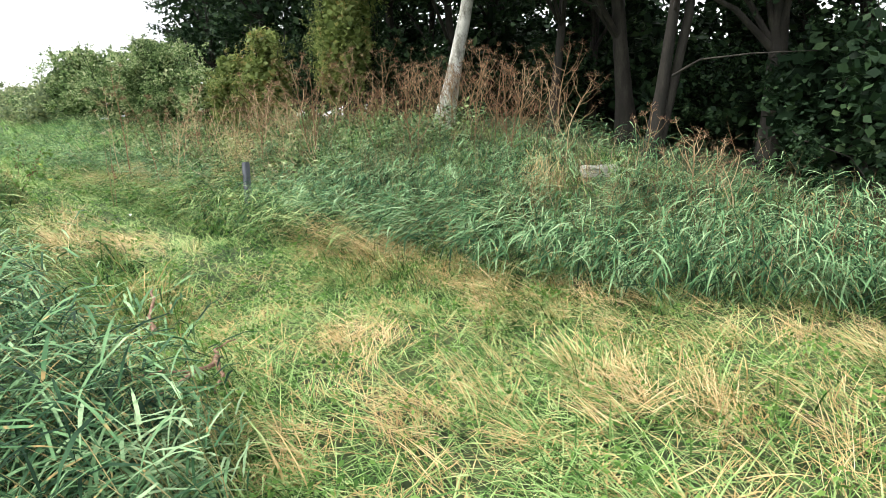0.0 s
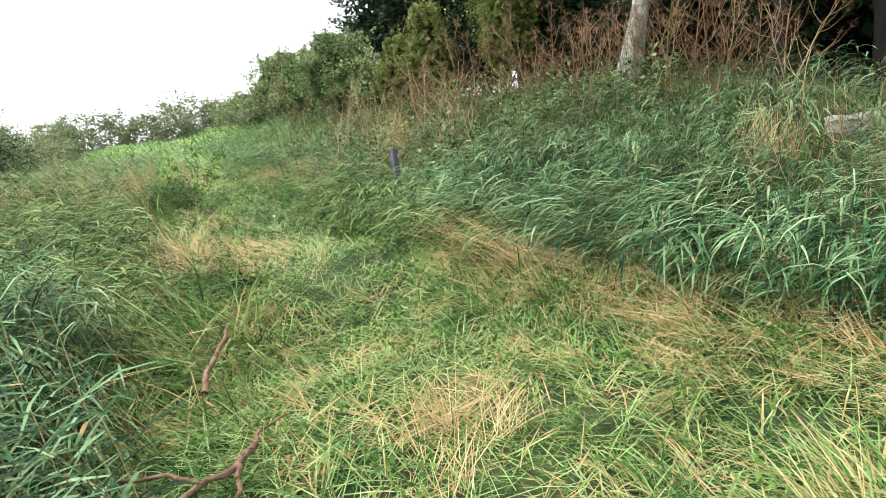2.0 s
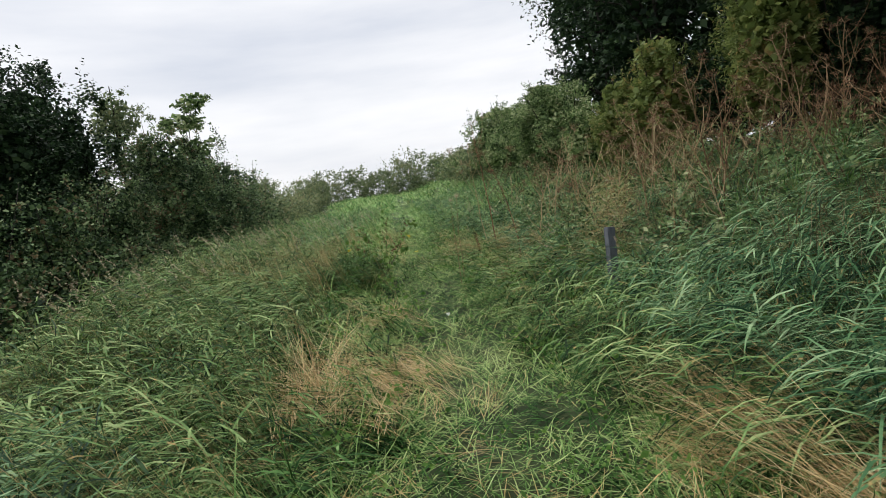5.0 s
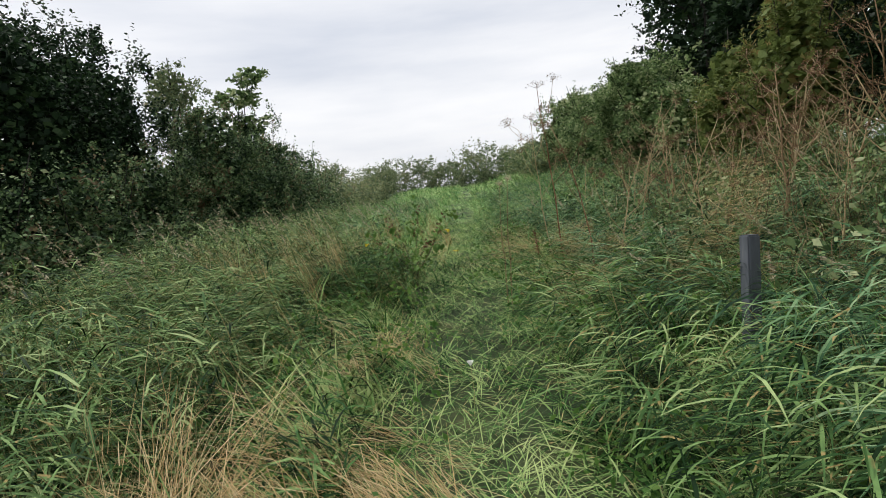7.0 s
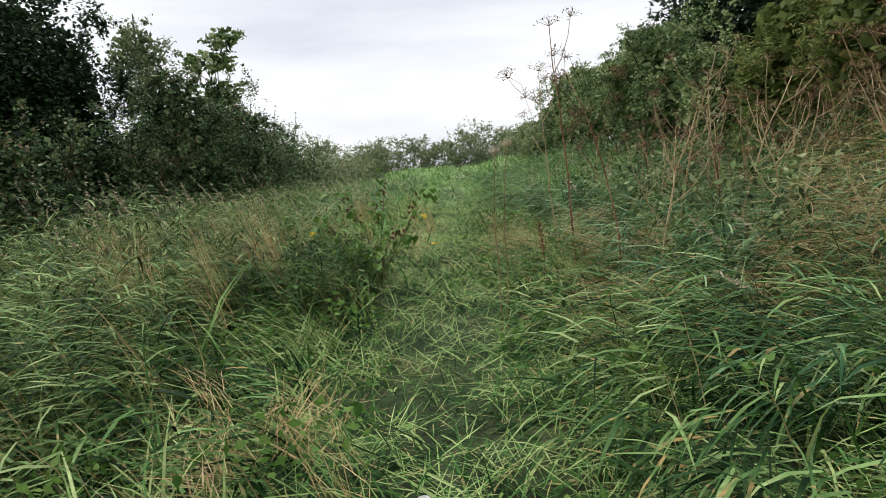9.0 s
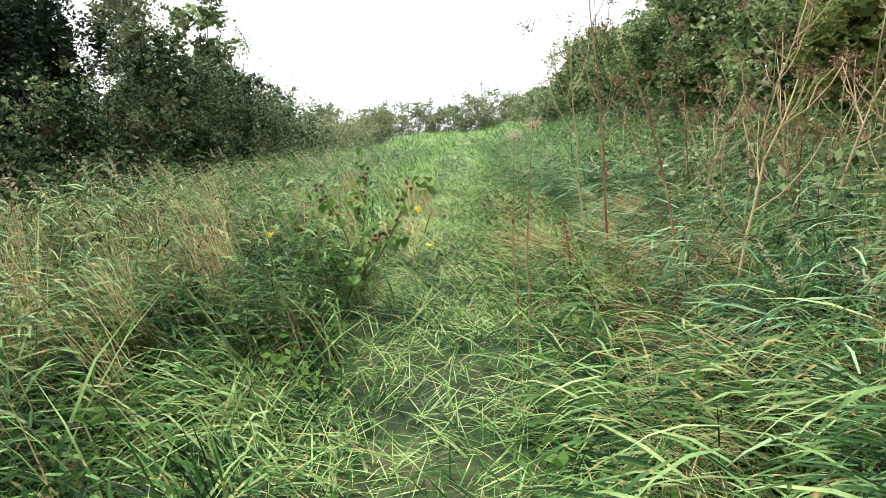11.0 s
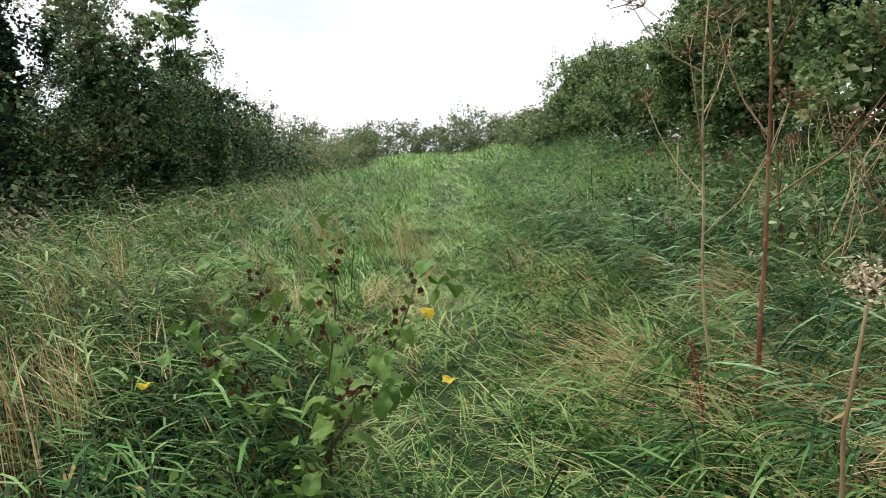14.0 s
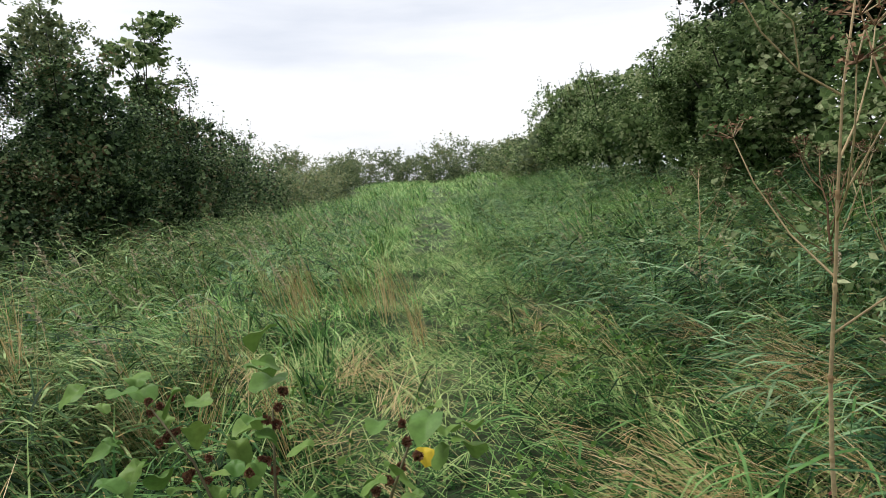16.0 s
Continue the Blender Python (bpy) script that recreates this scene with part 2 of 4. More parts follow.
def ground_z(s, w):
    s, w = np.asarray(s, float), np.asarray(w, float)
    z = np.interp(s, (-30, 0, 3, 7, 13, 22, 40, 80, 150), (-0.1, -0.12, -0.1, 0.02, 0.22, 0.3, 0.5, 1.15, 2.1))
    rise = np.interp(s, (-6, 1, 3, 5, 7, 9, 14, 60, 200), (0.12, 0.22, 0.48, 0.78, 1.02, 1.2, 1.2, 1.1, 0.8))
    z = z + rise * ease((w - bank_w(s)) / 4.8) - 2.4 * np.interp(s, (55, 80), (1, 0)) * ease((edge_w(s) - w) / 4.2)
    return z + 0.05 * np.sin(1.9 * s + 0.7 * w) * np.sin(1.3 * w - 0.4 * s) + 0.03 * np.sin(4.1 * s) * np.sin(3.7 * w + 1)


def on_ground(s, w, up=0.0):
    return np.concatenate([xy(s, w), (ground_z(s, w) + up)[..., None]], -1)


class Heap:
    """Gathers vertices and faces, and turns them into one mesh object."""

    def __init__(self):
        self.v, self.q, self.t, self.n = [], [], [], 0

    def add(self, v, quads=None, tris=None):
        v = np.asarray(v, float).reshape(-1, 3)
        if quads is not None and len(quads):
            self.q.append(np.asarray(quads, int).reshape(-1, 4) + self.n)
        if tris is not None and len(tris):
            self.t.append(np.asarray(tris, int).reshape(-1, 3) + self.n)
        self.v.append(v)
        self.n += len(v)

    def mesh(self, name, material, smooth=True):
        me = bpy.data.meshes.new(name)
        v = np.concatenate(self.v) if self.v else np.zeros((0, 3))
        q = np.concatenate(self.q) if self.q else np.zeros((0, 4), int)
        t = np.concatenate(self.t) if self.t else np.zeros((0, 3), int)
        me.vertices.add(len(v))
        me.vertices.foreach_set("co", v.astype(np.float32).ravel())
        me.loops.add(q.size + t.size)
        me.loops.foreach_set("vertex_index", np.concatenate([q.ravel(), t.ravel()]).astype(np.int32))
        me.polygons.add(len(q) + len(t))
        me.polygons.foreach_set("loop_start", np.concatenate([np.arange(len(q)) * 4, q.size + np.arange(len(t)) * 3]).astype(np.int32))
        me.polygons.foreach_set("use_smooth", np.full(len(q) + len(t), smooth))
        me.update(calc_edges=True)
        me.validate()
        me.materials.append(material)
        return me

    def thing(self, name, material, parent=None, label="", smooth=True):
        ob = new(name, self.mesh(name, material, smooth))
        ob.parent = parent
        if label:
            ob["label"] = label
        return ob


def curve_points(root, heading, lean, bend, length, segs):
    """Centre lines that rise from root, leaning lean from upright and bending on by bend towards heading."""
    mid = (np.arange(segs) + 0.5) / segs
    a = lean[:, None] + bend[:, None] * mid
    step = (length / segs)[:, None]
    d = np.stack([np.sin(a) * np.cos(heading)[:, None], np.sin(a) * np.sin(heading)[:, None], np.cos(a)], -1) * step[..., None]
    return np.concatenate([root[:, None], root[:, None] + np.cumsum(d, 1)], 1)


def strips(heap, root, heading, lean, bend, length, width, segs=3, base=0.55, twist=0.6, rng=None):
    n = len(root)
    c = curve_points(root, heading, lean, bend, length, segs)
    turn = heading + np.pi / 2 + (rng.uniform(-twist, twist, n) if rng is not None else 0)
    side = np.stack([np.cos(turn), np.sin(turn), 0.25 * np.sin(5 * turn)], -1)
    t = np.arange(segs) / segs
    prof = np.minimum(base + 2.2 * t, 1.0) * (1 - t**2.2)
    half = 0.5 * width[:, None] * prof
    left = c[:, :-1] - side[:, None] * half[..., None]
    right = c[:, :-1] + side[:, None] * half[..., None]
    v = np.concatenate([np.stack([left, right], 2).reshape(n, 2 * segs, 3), c[:, -1:]], 1)
    k = 2 * segs + 1
    off = (np.arange(n) * k)[:, None]
    quads = [off + np.array([2 * i, 2 * i + 1, 2 * i + 3, 2 * i + 2]) for i in range(segs - 1)]
    heap.add(v, np.concatenate(quads) if quads else None, off + np.array([2 * segs - 2, 2 * segs - 1, 2 * segs]))


def leaves(heap, c, size, rng, slim=0.5, droop=0.35, flat=0.0):
    """Small diamond-shaped leaves at the points c; flat turns their faces to the sky."""
    n = len(c)
    a = rng.normal(size=(n, 3))
    a[:, 2] = 0.6 * a[:, 2] - droop
    a /= np.linalg.norm(a, axis=1, keepdims=True)
    b = np.cross(a, rng.normal(size=(n, 3)) + (0, 0, 1.6 * flat))
    b /= np.linalg.norm(b, axis=1, keepdims=True)
    ln = size * rng.uniform(0.6, 1.3, n)[:, None]
    v = np.stack([c - a * ln * 0.5, c + b * ln * slim * 0.5 - a * ln * 0.08, c + a * ln * 0.5, c - b * ln * slim * 0.5 - a * ln * 0.08], 1)
    heap.add(v, (np.arange(n) * 4)[:, None] + np.arange(4))


def tube(heap, pts, radii, sides=7):
    pts = np.asarray(pts, float)
    n = len(pts)
    d = np.gradient(pts, axis=0)
    d /= np.linalg.norm(d, axis=1, keepdims=True) + 1e-9
    ref = np.array((0.31, 0.95, 0.05)) if abs(d[0][2]) > 0.7 else np.array((0.05, 0.1, 1.0))
    a = np.cross(d, ref)
    a /= np.linalg.norm(a, axis=1, keepdims=True) + 1e-9
    b = np.cross(d, a)
    ang = np.arange(sides) * 2 * np.pi / sides
    r = np.asarray(radii, float)[:, None, None]
    v = pts[:, None] + r * (np.cos(ang)[None, :, None] * a[:, None] + np.sin(ang)[None, :, None] * b[:, None])
    q = [[i * sides + j, i * sides + (j + 1) % sides, (i + 1) * sides + (j + 1) % sides, (i + 1) * sides + j] for i in range(n - 1) for j in range(sides)]
    v = np.concatenate([v.reshape(-1, 3), pts[-1:]])
    t = [[(n - 1) * sides + j, (n - 1) * sides + (j + 1) % sides, n * sides] for j in range(sides)]
    heap.add(v, q, t)


def anchor(name, p, label, category, group="", kind=""):
    ob = new(name)
    ob.location = p
    ob.empty_display_size = 0.2
    return tagged(ob, label, category, group, kind)


# ---- ground: one sheet out to the horizon ----
def spaced(near, far, fine, grow):
    out, step = [0.0], fine
    while out[-1] < far:
        out.append(out[-1] + step)
        if out[-1] > near:
            step *= grow
    return np.array(out)


gs = np.concatenate([-spaced(4, 1500, 0.4, 1.35)[:0:-1], spaced(22, 1800, 0.25, 1.16)])
gw = np.concatenate([-spaced(4, 1500, 0.3, 1.3)[:0:-1], spaced(12, 1500, 0.3, 1.3)])
SS, WW = np.meshgrid(gs, gw, indexing="ij")
heap = Heap()
idx = np.arange(SS.size).reshape(SS.shape)
heap.add(on_ground(SS, WW), np.stack([idx[:-1, :-1], idx[1:, :-1], idx[1:, 1:], idx[:-1, 1:]], -1))
tagged(heap.thing("ground", M_GROUND), "grassy embankment soil under thatch and weeds", "ground", kind="structure")


# ---- grass and reeds ----
def scatter(rng, density, s0, s1, w0, w1, keep=None):
    n = int(density * (s1 - s0) * (w1 - w0))
    s, w = rng.uniform(s0, s1, n), rng.uniform(w0, w1, n)
    if keep is not None:
        ok = rng.random(n) < keep(s, w)
        s, w = s[ok], w[ok]
    return s, w


def sward_height(s, w):
    """How deep the grass stands: short on the lawn and in the trodden strip, deep at the edges."""
    d = w - way_w(s)
    lawn = ease((5.2 - s) / 1.6)
    left = 0.16 + 0.2 * ease((-d - 0.4) / 0.7)
    right = 0.16 + 0.13 * ease((d - 0.5) / 0.9)
    deep = np.where(d < 0, left, right) + 0.08 * ease((s - 6) / 5)
    short = 0.16 + 0.25 * ease((1.5 - w + 0.25 * (s - 3)) / 0.8)
    h = lawn * short + (1 - lawn) * deep + 0.12 * ease((s - 15) / 4)
    clump = 0.5 + 0.5 * np.sin(2.3 * s + 1.1 * np.sin(1.7 * w)) * np.sin(2.9 * w + 0.8 * np.sin(2.1 * s))
    h = h * (1 + 0.5 * np.exp(-((s - 12.3) ** 2 + (w - 2.15) ** 2) / 0.35))
    return h * (0.75 + 0.5 * clump)


def grass(name, label, material, seed, density, box, width, segs=3, keep=None, scale=1.0, comb=0.6, lay=0.35, per=40, spread=0.075):
    """Tussocks of arching blades; the wind combs them, feet press them flat along the way."""
    rng = np.random.default_rng(seed)
    cs, cw = scatter(rng, density / per, *box, keep)
    size, bias = rng.uniform(0.55, 1.45, len(cs)), rng.normal(0, 0.7, len(cs))
    pick = np.repeat(np.arange(len(cs)), rng.integers(per // 2, per + per // 2, len(cs)))
    n = len(pick)
    a, b = rng.normal(0, spread, n), rng.normal(0, spread, n)
    s, w = cs[pick] + a, cw[pick] + b
    h = sward_height(s, w) * scale * size[pick]
    off = xy(a, b)
    around = np.arctan2(off[:, 1], off[:, 0]) + rng.normal(0, 0.6, n)
    swirl = 0.9 * np.sin(1.1 * s + 0.6 * w) + 0.7 * np.sin(2.3 * w - 0.8 * s)
    heading = np.where(rng.random(n) < comb, WIND + 0.5 * swirl + bias[pick] + rng.normal(0, 0.32, n), around)
    trod = ease((0.75 - np.abs(w - way_w(s))) / 0.5)
    lean = np.abs(rng.normal(lay, 0.38, n)) + 0.4 * trod
    bend = rng.uniform(0.4, 1.7, n)
    length = h * rng.uniform(0.75, 1.5, n)
    heap = Heap()
    strips(heap, on_ground(s, w, -0.02), heading, lean, bend, length, width * rng.uniform(0.5, 1.5, n), segs, rng=rng)
    return tagged(heap.thing(name, material), label, "grass", kind="stuff")


def lawn_only(s, w):
    return ((w < bank_w(s) + 0.6) & (w > edge_w(s) - 1.5)).astype(float)


def clear_view(s, w):
    """The reeds stand back from the post and from the concrete block."""
    f = np.clip(((s - 3.9) * 0.94 + (w - 6.7) * 1.52) / 3.19, 0, 1)
    block = np.hypot(s - 3.9 - 0.94 * f, w - 6.7 - 1.52 * f) > 0.22
    return block * (np.hypot((s - 8.65) * 0.8, w - 4.7) > 0.3) * (np.hypot(s - 10.1, w - 5.2) > 0.45)


def near_strip(s, w):
    return np.where(np.abs(w - way_w(s)) < 2.2, 1.0, np.where(s < 6, 0.75, 0.45)) * lawn_only(s, w)


grass("meadow_grass", "short green and yellowing meadow grass, trodden flat", M_LAWN, 11, 1900, (0.0, 5.9, 0.2, 6.4), 0.0085, 3, near_strip, 1.4, 0.78, 0.9, 60, 0.09)
grass("wayside_grass", "long green grass combed over by the wind beside the trodden way", M_WAY, 12, 820, (5.0, 16.0, -1.0, 5.6), 0.0125, 3, near_strip, 1.05, 0.68, 0.95, 44, 0.1)
grass("bank_grass", "green grass between the reeds on the bank", M_TALL, 13, 200, (-3.0, 20.0, 4.4, 9.2), 0.012, 3, lambda s, w: (w > bank_w(s)) * 1.0, 1.1, 0.7, 0.35)
grass("distant_grass", "swathe of long wind-combed grass further along the embankment", M_TALL, 14, 470, (15.5, 27.0, -1.6, 8.5), 0.017, 2, None, 0.8, 0.66, 0.9, 40, 0.12)
grass("distant_grass", "swathe of long tussocky grass far along the embankment", M_TALL, 18, 140, (27.0, 46.0, -2.5, 9.5), 0.024, 2, None, 0.95, 0.7, 0.8, 40, 0.22)
grass("far_grass", "pale green grass at the far end of the embankment", M_TALL, 15, 18, (46.0, 125.0, -6.0, 10.0), 0.06, 2, None, 1.0, 0.6, 0.75, 20, 0.5)
grass("slope_grass", "rank grass on the slope down to the thicket", M_TALL, 16, 120, (0.0, 40.0, -5.5, -0.8), 0.018, 2, None, 1.1, 0.6, 0.45, 12, 0.14)
grass("meadow_grass", "short yellowing meadow grass at the start of the way", M_LAWN, 20, 500, (-2.5, 0.0, -1.5, 6.4), 0.01, 2, None, 1.2, 0.7, 0.8, 40, 0.1)


def thatch(label, seed, density, box, keep, material):
    """A mat of short blades pressed to the ground."""
    rng = np.random.default_rng(seed)
    s, w = scatter(rng, density, *box, keep)
    n = len(s)
    heap = Heap()
    strips(heap, on_ground(s, w, 0.01) + rng.random((n, 1)) * (0, 0, 0.07), rng.uniform(0, 6.3, n), rng.uniform(0.9, 1.5, n), rng.uniform(-0.2, 0.5, n), rng.uniform(0.12, 0.3, n), rng.uniform(0.004, 0.01, n), 2, rng=rng)
    return tagged(heap.thing("thatch", material), label, "grass", kind="stuff")


def pressed(s, w):
    return np.where(np.abs(w - way_w(s)) < 0.9, 1.0, np.where(s < 6, 0.6, 0.25)) * lawn_only(s, w)


thatch("flattened mat of green and dead grass on the lawn", 17, 800, (0.0, 5.8, 0.4, 6.2), pressed, M_LAWN)
thatch("flattened mat of green and dead grass on the trodden way", 19, 700, (5.8, 22.0, 0.4, 6.2), pressed, M_WAY)


def reed_bed(name, label, seed, spots, height, leaf_count=8, leaf=(0.24, 0.4), leaf_width=0.0175, comb=0.8, lay=0.2, material=None):
    """Reeds: bent stems with long leaves that the wind combs to one side."""
    rng = np.random.default_rng(seed)
    s, w = spots
    n = len(s)
    root = on_ground(s, w, -0.03)
    heading = WIND + 0.45 * np.sin(1.3 * s + 0.9 * w) + rng.normal(0, 0.35, n)
    lean, bend = np.abs(rng.normal(lay, 0.16, n)), rng.uniform(0.2, 1.1, n)
    length = height * rng.uniform(0.7, 1.25, n)
    stems, blades = Heap(), Heap()
    strips(stems, root, heading, lean, bend, length, np.full(n, 0.006), 4, 1.0, 1.5, rng)
    line = curve_points(root, heading, lean, bend, length, 4)
    for k in range(leaf_count):
        f = np.clip((0.22 + 0.78 * (k + rng.random(n)) / leaf_count), 0, 0.999) * 4
        i = f.astype(int)
        p = line[np.arange(n), i] + (line[np.arange(n), i + 1] - line[np.arange(n), i]) * (f - i)[:, None]
        turn = heading + rng.normal(0, 0.32, n) + (1 if k % 2 else -1) * (1 - comb) * 2.2
        strips(blades, p, turn, rng.uniform(0.95, 1.65, n), rng.uniform(0.5, 1.5, n), rng.uniform(*leaf, n), leaf_width * rng.uniform(0.55, 1.2, n), 3, 0.6, 0.9, rng)
    bed = anchor(name, on_ground(s.mean(), w.mean()), label, "reeds", kind="stuff")
    for part_name, heap, surface in (("stem", stems, M_STEM), ("leaf", blades, material or M_REED)):
        ob = heap.thing(part_name, surface, bed)
        ob.matrix_parent_inverse = Matrix.Translation(bed.location).inverted()
        tagged(ob, kind="stuff")
    return bed


rng = np.random.default_rng(21)
reed_bed("reed_bed", "blue-green reeds leaning in the wind on the bank", 22, scatter(rng, 88, -3.0, 8.5, 4.3, 9.4, lambda s, w: 1.0 * (w > bank_w(s) + 0.1) * np.where(w > bank_w(s) + 3.4, 0.35, np.where(w > bank_w(s) + 2.0, 0.7, 1.0)) * clear_view(s, w)), 0.7, 10)
reed_bed("reed_bed", "blue-green reeds mixed with weeds along the foot of the bank", 23, scatter(rng, 66, 8.5, 19.0, 4.2, 8.6, lambda s, w: np.interp(s, (10.5, 13.5), (1.0, 0.55)) * (w > bank_w(s) - 0.2) * np.where(w > bank_w(s) + 2.2, 0.6, 1.0) * clear_view(s, w)), 0.6, 9)
reed_bed("reed_bed", "fresh green reed clump at the edge of the lawn", 24, scatter(rng, 165, 1.7, 5.6, -0.6, 1.85, lambda s, w: 1.0 * (w < np.interp(s, (1.7, 2.6, 3.6), (1.4, 1.8, 1.6)))), 0.95, 15, (0.22, 0.38), 0.0145, 0.6, 0.14)
reed_bed("reed_bed", "tall reeds along the open edge of the embankment", 25, scatter(rng, 115, 5.4, 15.0, -1.6, 1.9, lambda s, w: 1.0 * (w < way_w(s) - 1.15)), 0.74, 9, leaf_width=0.0155, material=M_REEDMIX)
reed_bed("reed_bed", "tall reeds on the shoulder of the embankment", 27, scatter(rng, 26, 7.5, 13.0, -1.2, 0.5), 1.05, 9, material=M_REEDMIX)
reed_bed("reed_bed", "tall pale reeds on the far shoulder of the embankment", 32, scatter(rng, 30, 13.0, 27.0, -2.4, 0.2, lambda s, w: np.interp(s, (16, 27), (1.0, 0.5))), 0.98, 8, (0.26, 0.44), 0.02, material=M_REEDMIX)
reed_bed("reed_bed", "low drooping reeds between the way and the bank", 29, scatter(rng, 62, 5.0, 10.5, 3.4, 5.2, lambda s, w: 1.0 * (w > way_w(s) + np.interp(s, (5, 6.5), (1.15, 0.75))) * (w < bank_w(s) + 0.4) * clear_view(s, w)), 0.6, 10, (0.2, 0.4), 0.016, material=M_REEDMIX)
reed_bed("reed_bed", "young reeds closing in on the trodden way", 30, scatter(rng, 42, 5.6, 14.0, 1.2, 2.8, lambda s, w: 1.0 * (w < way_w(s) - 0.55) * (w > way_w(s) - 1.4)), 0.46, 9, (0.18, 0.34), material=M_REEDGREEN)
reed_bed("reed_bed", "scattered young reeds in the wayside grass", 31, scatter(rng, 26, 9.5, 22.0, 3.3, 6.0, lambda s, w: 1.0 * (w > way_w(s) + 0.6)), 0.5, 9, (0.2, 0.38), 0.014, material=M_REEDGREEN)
reed_bed("reed_bed", "reeds further along the embankment", 26, scatter(rng, 9, 15.0, 40.0, -2.4, 9.0, lambda s, w: 1.0 * (np.abs(w - 3) > 1.0)), 0.66, 7, (0.3, 0.5), 0.024)
reed_bed("reed_bed", "green reeds with shade-darkened leaves crowding round the burdock", 28, scatter(rng, 130, 11.0, 13.2, 0.7, 2.5), 0.56, 12, (0.2, 0.36), 0.0135, material=M_REEDGREEN)


def weeds(label, seed, spots, leaf_size, material, tall=(0.08, 0.34)):
    """Low leafy herbs that push up between the blades."""
    rng = np.random.default_rng(seed)
    s, w = spots
    pick = np.repeat(np.arange(len(s)), 16)
    a, b = s[pick] + rng.normal(0, 0.07, len(pick)), w[pick] + rng.normal(0, 0.07, len(pick))
    top = rng.uniform(*tall, len(s))[pick] * rng.uniform(0.5, 1.1, len(pick))
    heap = Heap()
    leaves(heap, on_ground(a, b) + np.stack([0 * top, 0 * top, top + 0.1], -1), leaf_size, rng, 0.55, 0.1)
    return tagged(heap.thing("weeds", material), label, "weeds", kind="stuff")


weeds("low leafy green weeds among the grass", 91, scatter(rng, 7, 5.0, 15.0, -0.5, 5.5, lambda s, w: 1.0 * (np.abs(w - way_w(s)) > 0.25)), 0.045, M_WEED)
weeds("bright clover-like herbs on the lawn", 92, scatter(rng, 12, 0.0, 6.0, 1.4, 5.0), 0.035, M_WEED, (0.03, 0.12))
weeds("bramble and nettle leaves on the bank", 93, scatter(rng, 9, 7.0, 20.0, 5.0, 8.5), 0.075, M_BUSHLEAF, (0.3, 0.75))


def straw_patch(label, seed, s, w, reach, n, length=(0.14, 0.42), heading=None, up=0.06, lay=1.2, spread=0.8):
    """Dry stalks pressed flat, fanning over the grass."""
    rng = np.random.default_rng(seed)
    tufts = max(6, n // 26)
    ta, tb, th = s + rng.normal(0, reach[0], tufts), w + rng.normal(0, reach[1], tufts), rng.normal(0, spread, tufts)
    pick = rng.integers(0, tufts, n)
    a, b = ta[pick] + rng.normal(0, 0.055, n), tb[pick] + rng.normal(0, 0.055, n)
    h = (WIND if heading is None else heading) + th[pick] + rng.normal(0, 0.22, n)
    heap = Heap()
    lift = sward_height(a, b) * rng.uniform(0.3, 0.95, n) + up * rng.random(n)
    strips(heap, on_ground(a, b) + np.stack([0 * lift, 0 * lift, lift], -1), h, rng.normal(lay, 0.14, n), rng.uniform(0.05, 0.5, n), rng.uniform(*length, n), rng.uniform(0.0025, 0.0048, n), 3, 0.9, 1.5, rng)
    return tagged(heap.thing("straw_patch", M_STRAW), label, "straw", "laid straw", "stuff")


FLAT = "dry yellow stalks pressed flat over the grass"
for k, (s, w, rs, rw, n, hd) in enumerate((
    (1.5, 3.5, 0.28, 0.22, 420, 2.2), (3.25, 2.85, 0.16, 0.14, 200, 1.9), (1.0, 4.9, 0.3, 0.3, 330, 3.0), (7.3, 2.5, 0.35, 0.3, 520, 3.6),
    (5.2, 4.3, 0.5, 0.28, 800, 3.9), (4.1, 4.6, 0.45, 0.3, 520, 4.0), (3.2, 4.4, 0.5, 0.3, 420, 3.6), (7.1, 1.95, 0.3, 0.25, 420, 3.3), (6.4, 2.3, 0.25, 0.3, 260, 3.4),
    (2.2, 2.4, 0.3, 0.35, 240, 2.6), (2.6, 4.9, 0.5, 0.25, 300, 3.3), (0.6, 3.7, 0.4, 0.4, 300, 2.6), (9.9, 5.7, 0.45, 0.4, 620, 3.7), (11.4, 4.2, 0.5, 0.35, 520, 3.9),
    (12.6, 4.3, 0.4, 0.3, 420, 4.2), (13.2, 3.7, 0.4, 0.3, 260, 3.8), (8.9, 2.4, 0.3, 0.25, 200, 3.7), (12.0, 1.2, 0.5, 0.4, 300, 3.9), (14.4, 2.2, 0.5, 0.3, 260, 1.6), (10.4, 4.5, 0.4, 0.3, 260, 4.4), (14.1, 4.9, 0.4, 0.3, 620, 4.0), (12.4, 4.9, 0.35, 0.25, 420, 3.8), (16.6, 6.3, 0.5, 0.3, 420, 4.0), (15.2, 3.6, 0.5, 0.3, 260, 3.9), (10.9, 5.3, 0.4, 0.25, 420, 4.0), (6.3, 4.6, 0.4, 0.25, 420, 3.8), (5.7, 4.7, 0.4, 0.2, 320, 3.9),
)):
    straw_patch(FLAT, 100 + k, s, w, (rs, rw), int(n * 1.5), heading=hd)
for k, (s, w, n, hd, ln) in enumerate(((5.05, 4.3, 120, 2.75, (0.6, 1.05)), (7.15, 1.95, 80, 2.5, (0.6, 1.0)), (3.9, 7.2, 60, 4.4, (0.5, 0.8)))):
    straw_patch("sheaf of long bleached reed stalks leaning over the grass", 140 + k, s, w, (0.14, 0.12), n, ln, hd, 0.1, 1.05, 0.28)


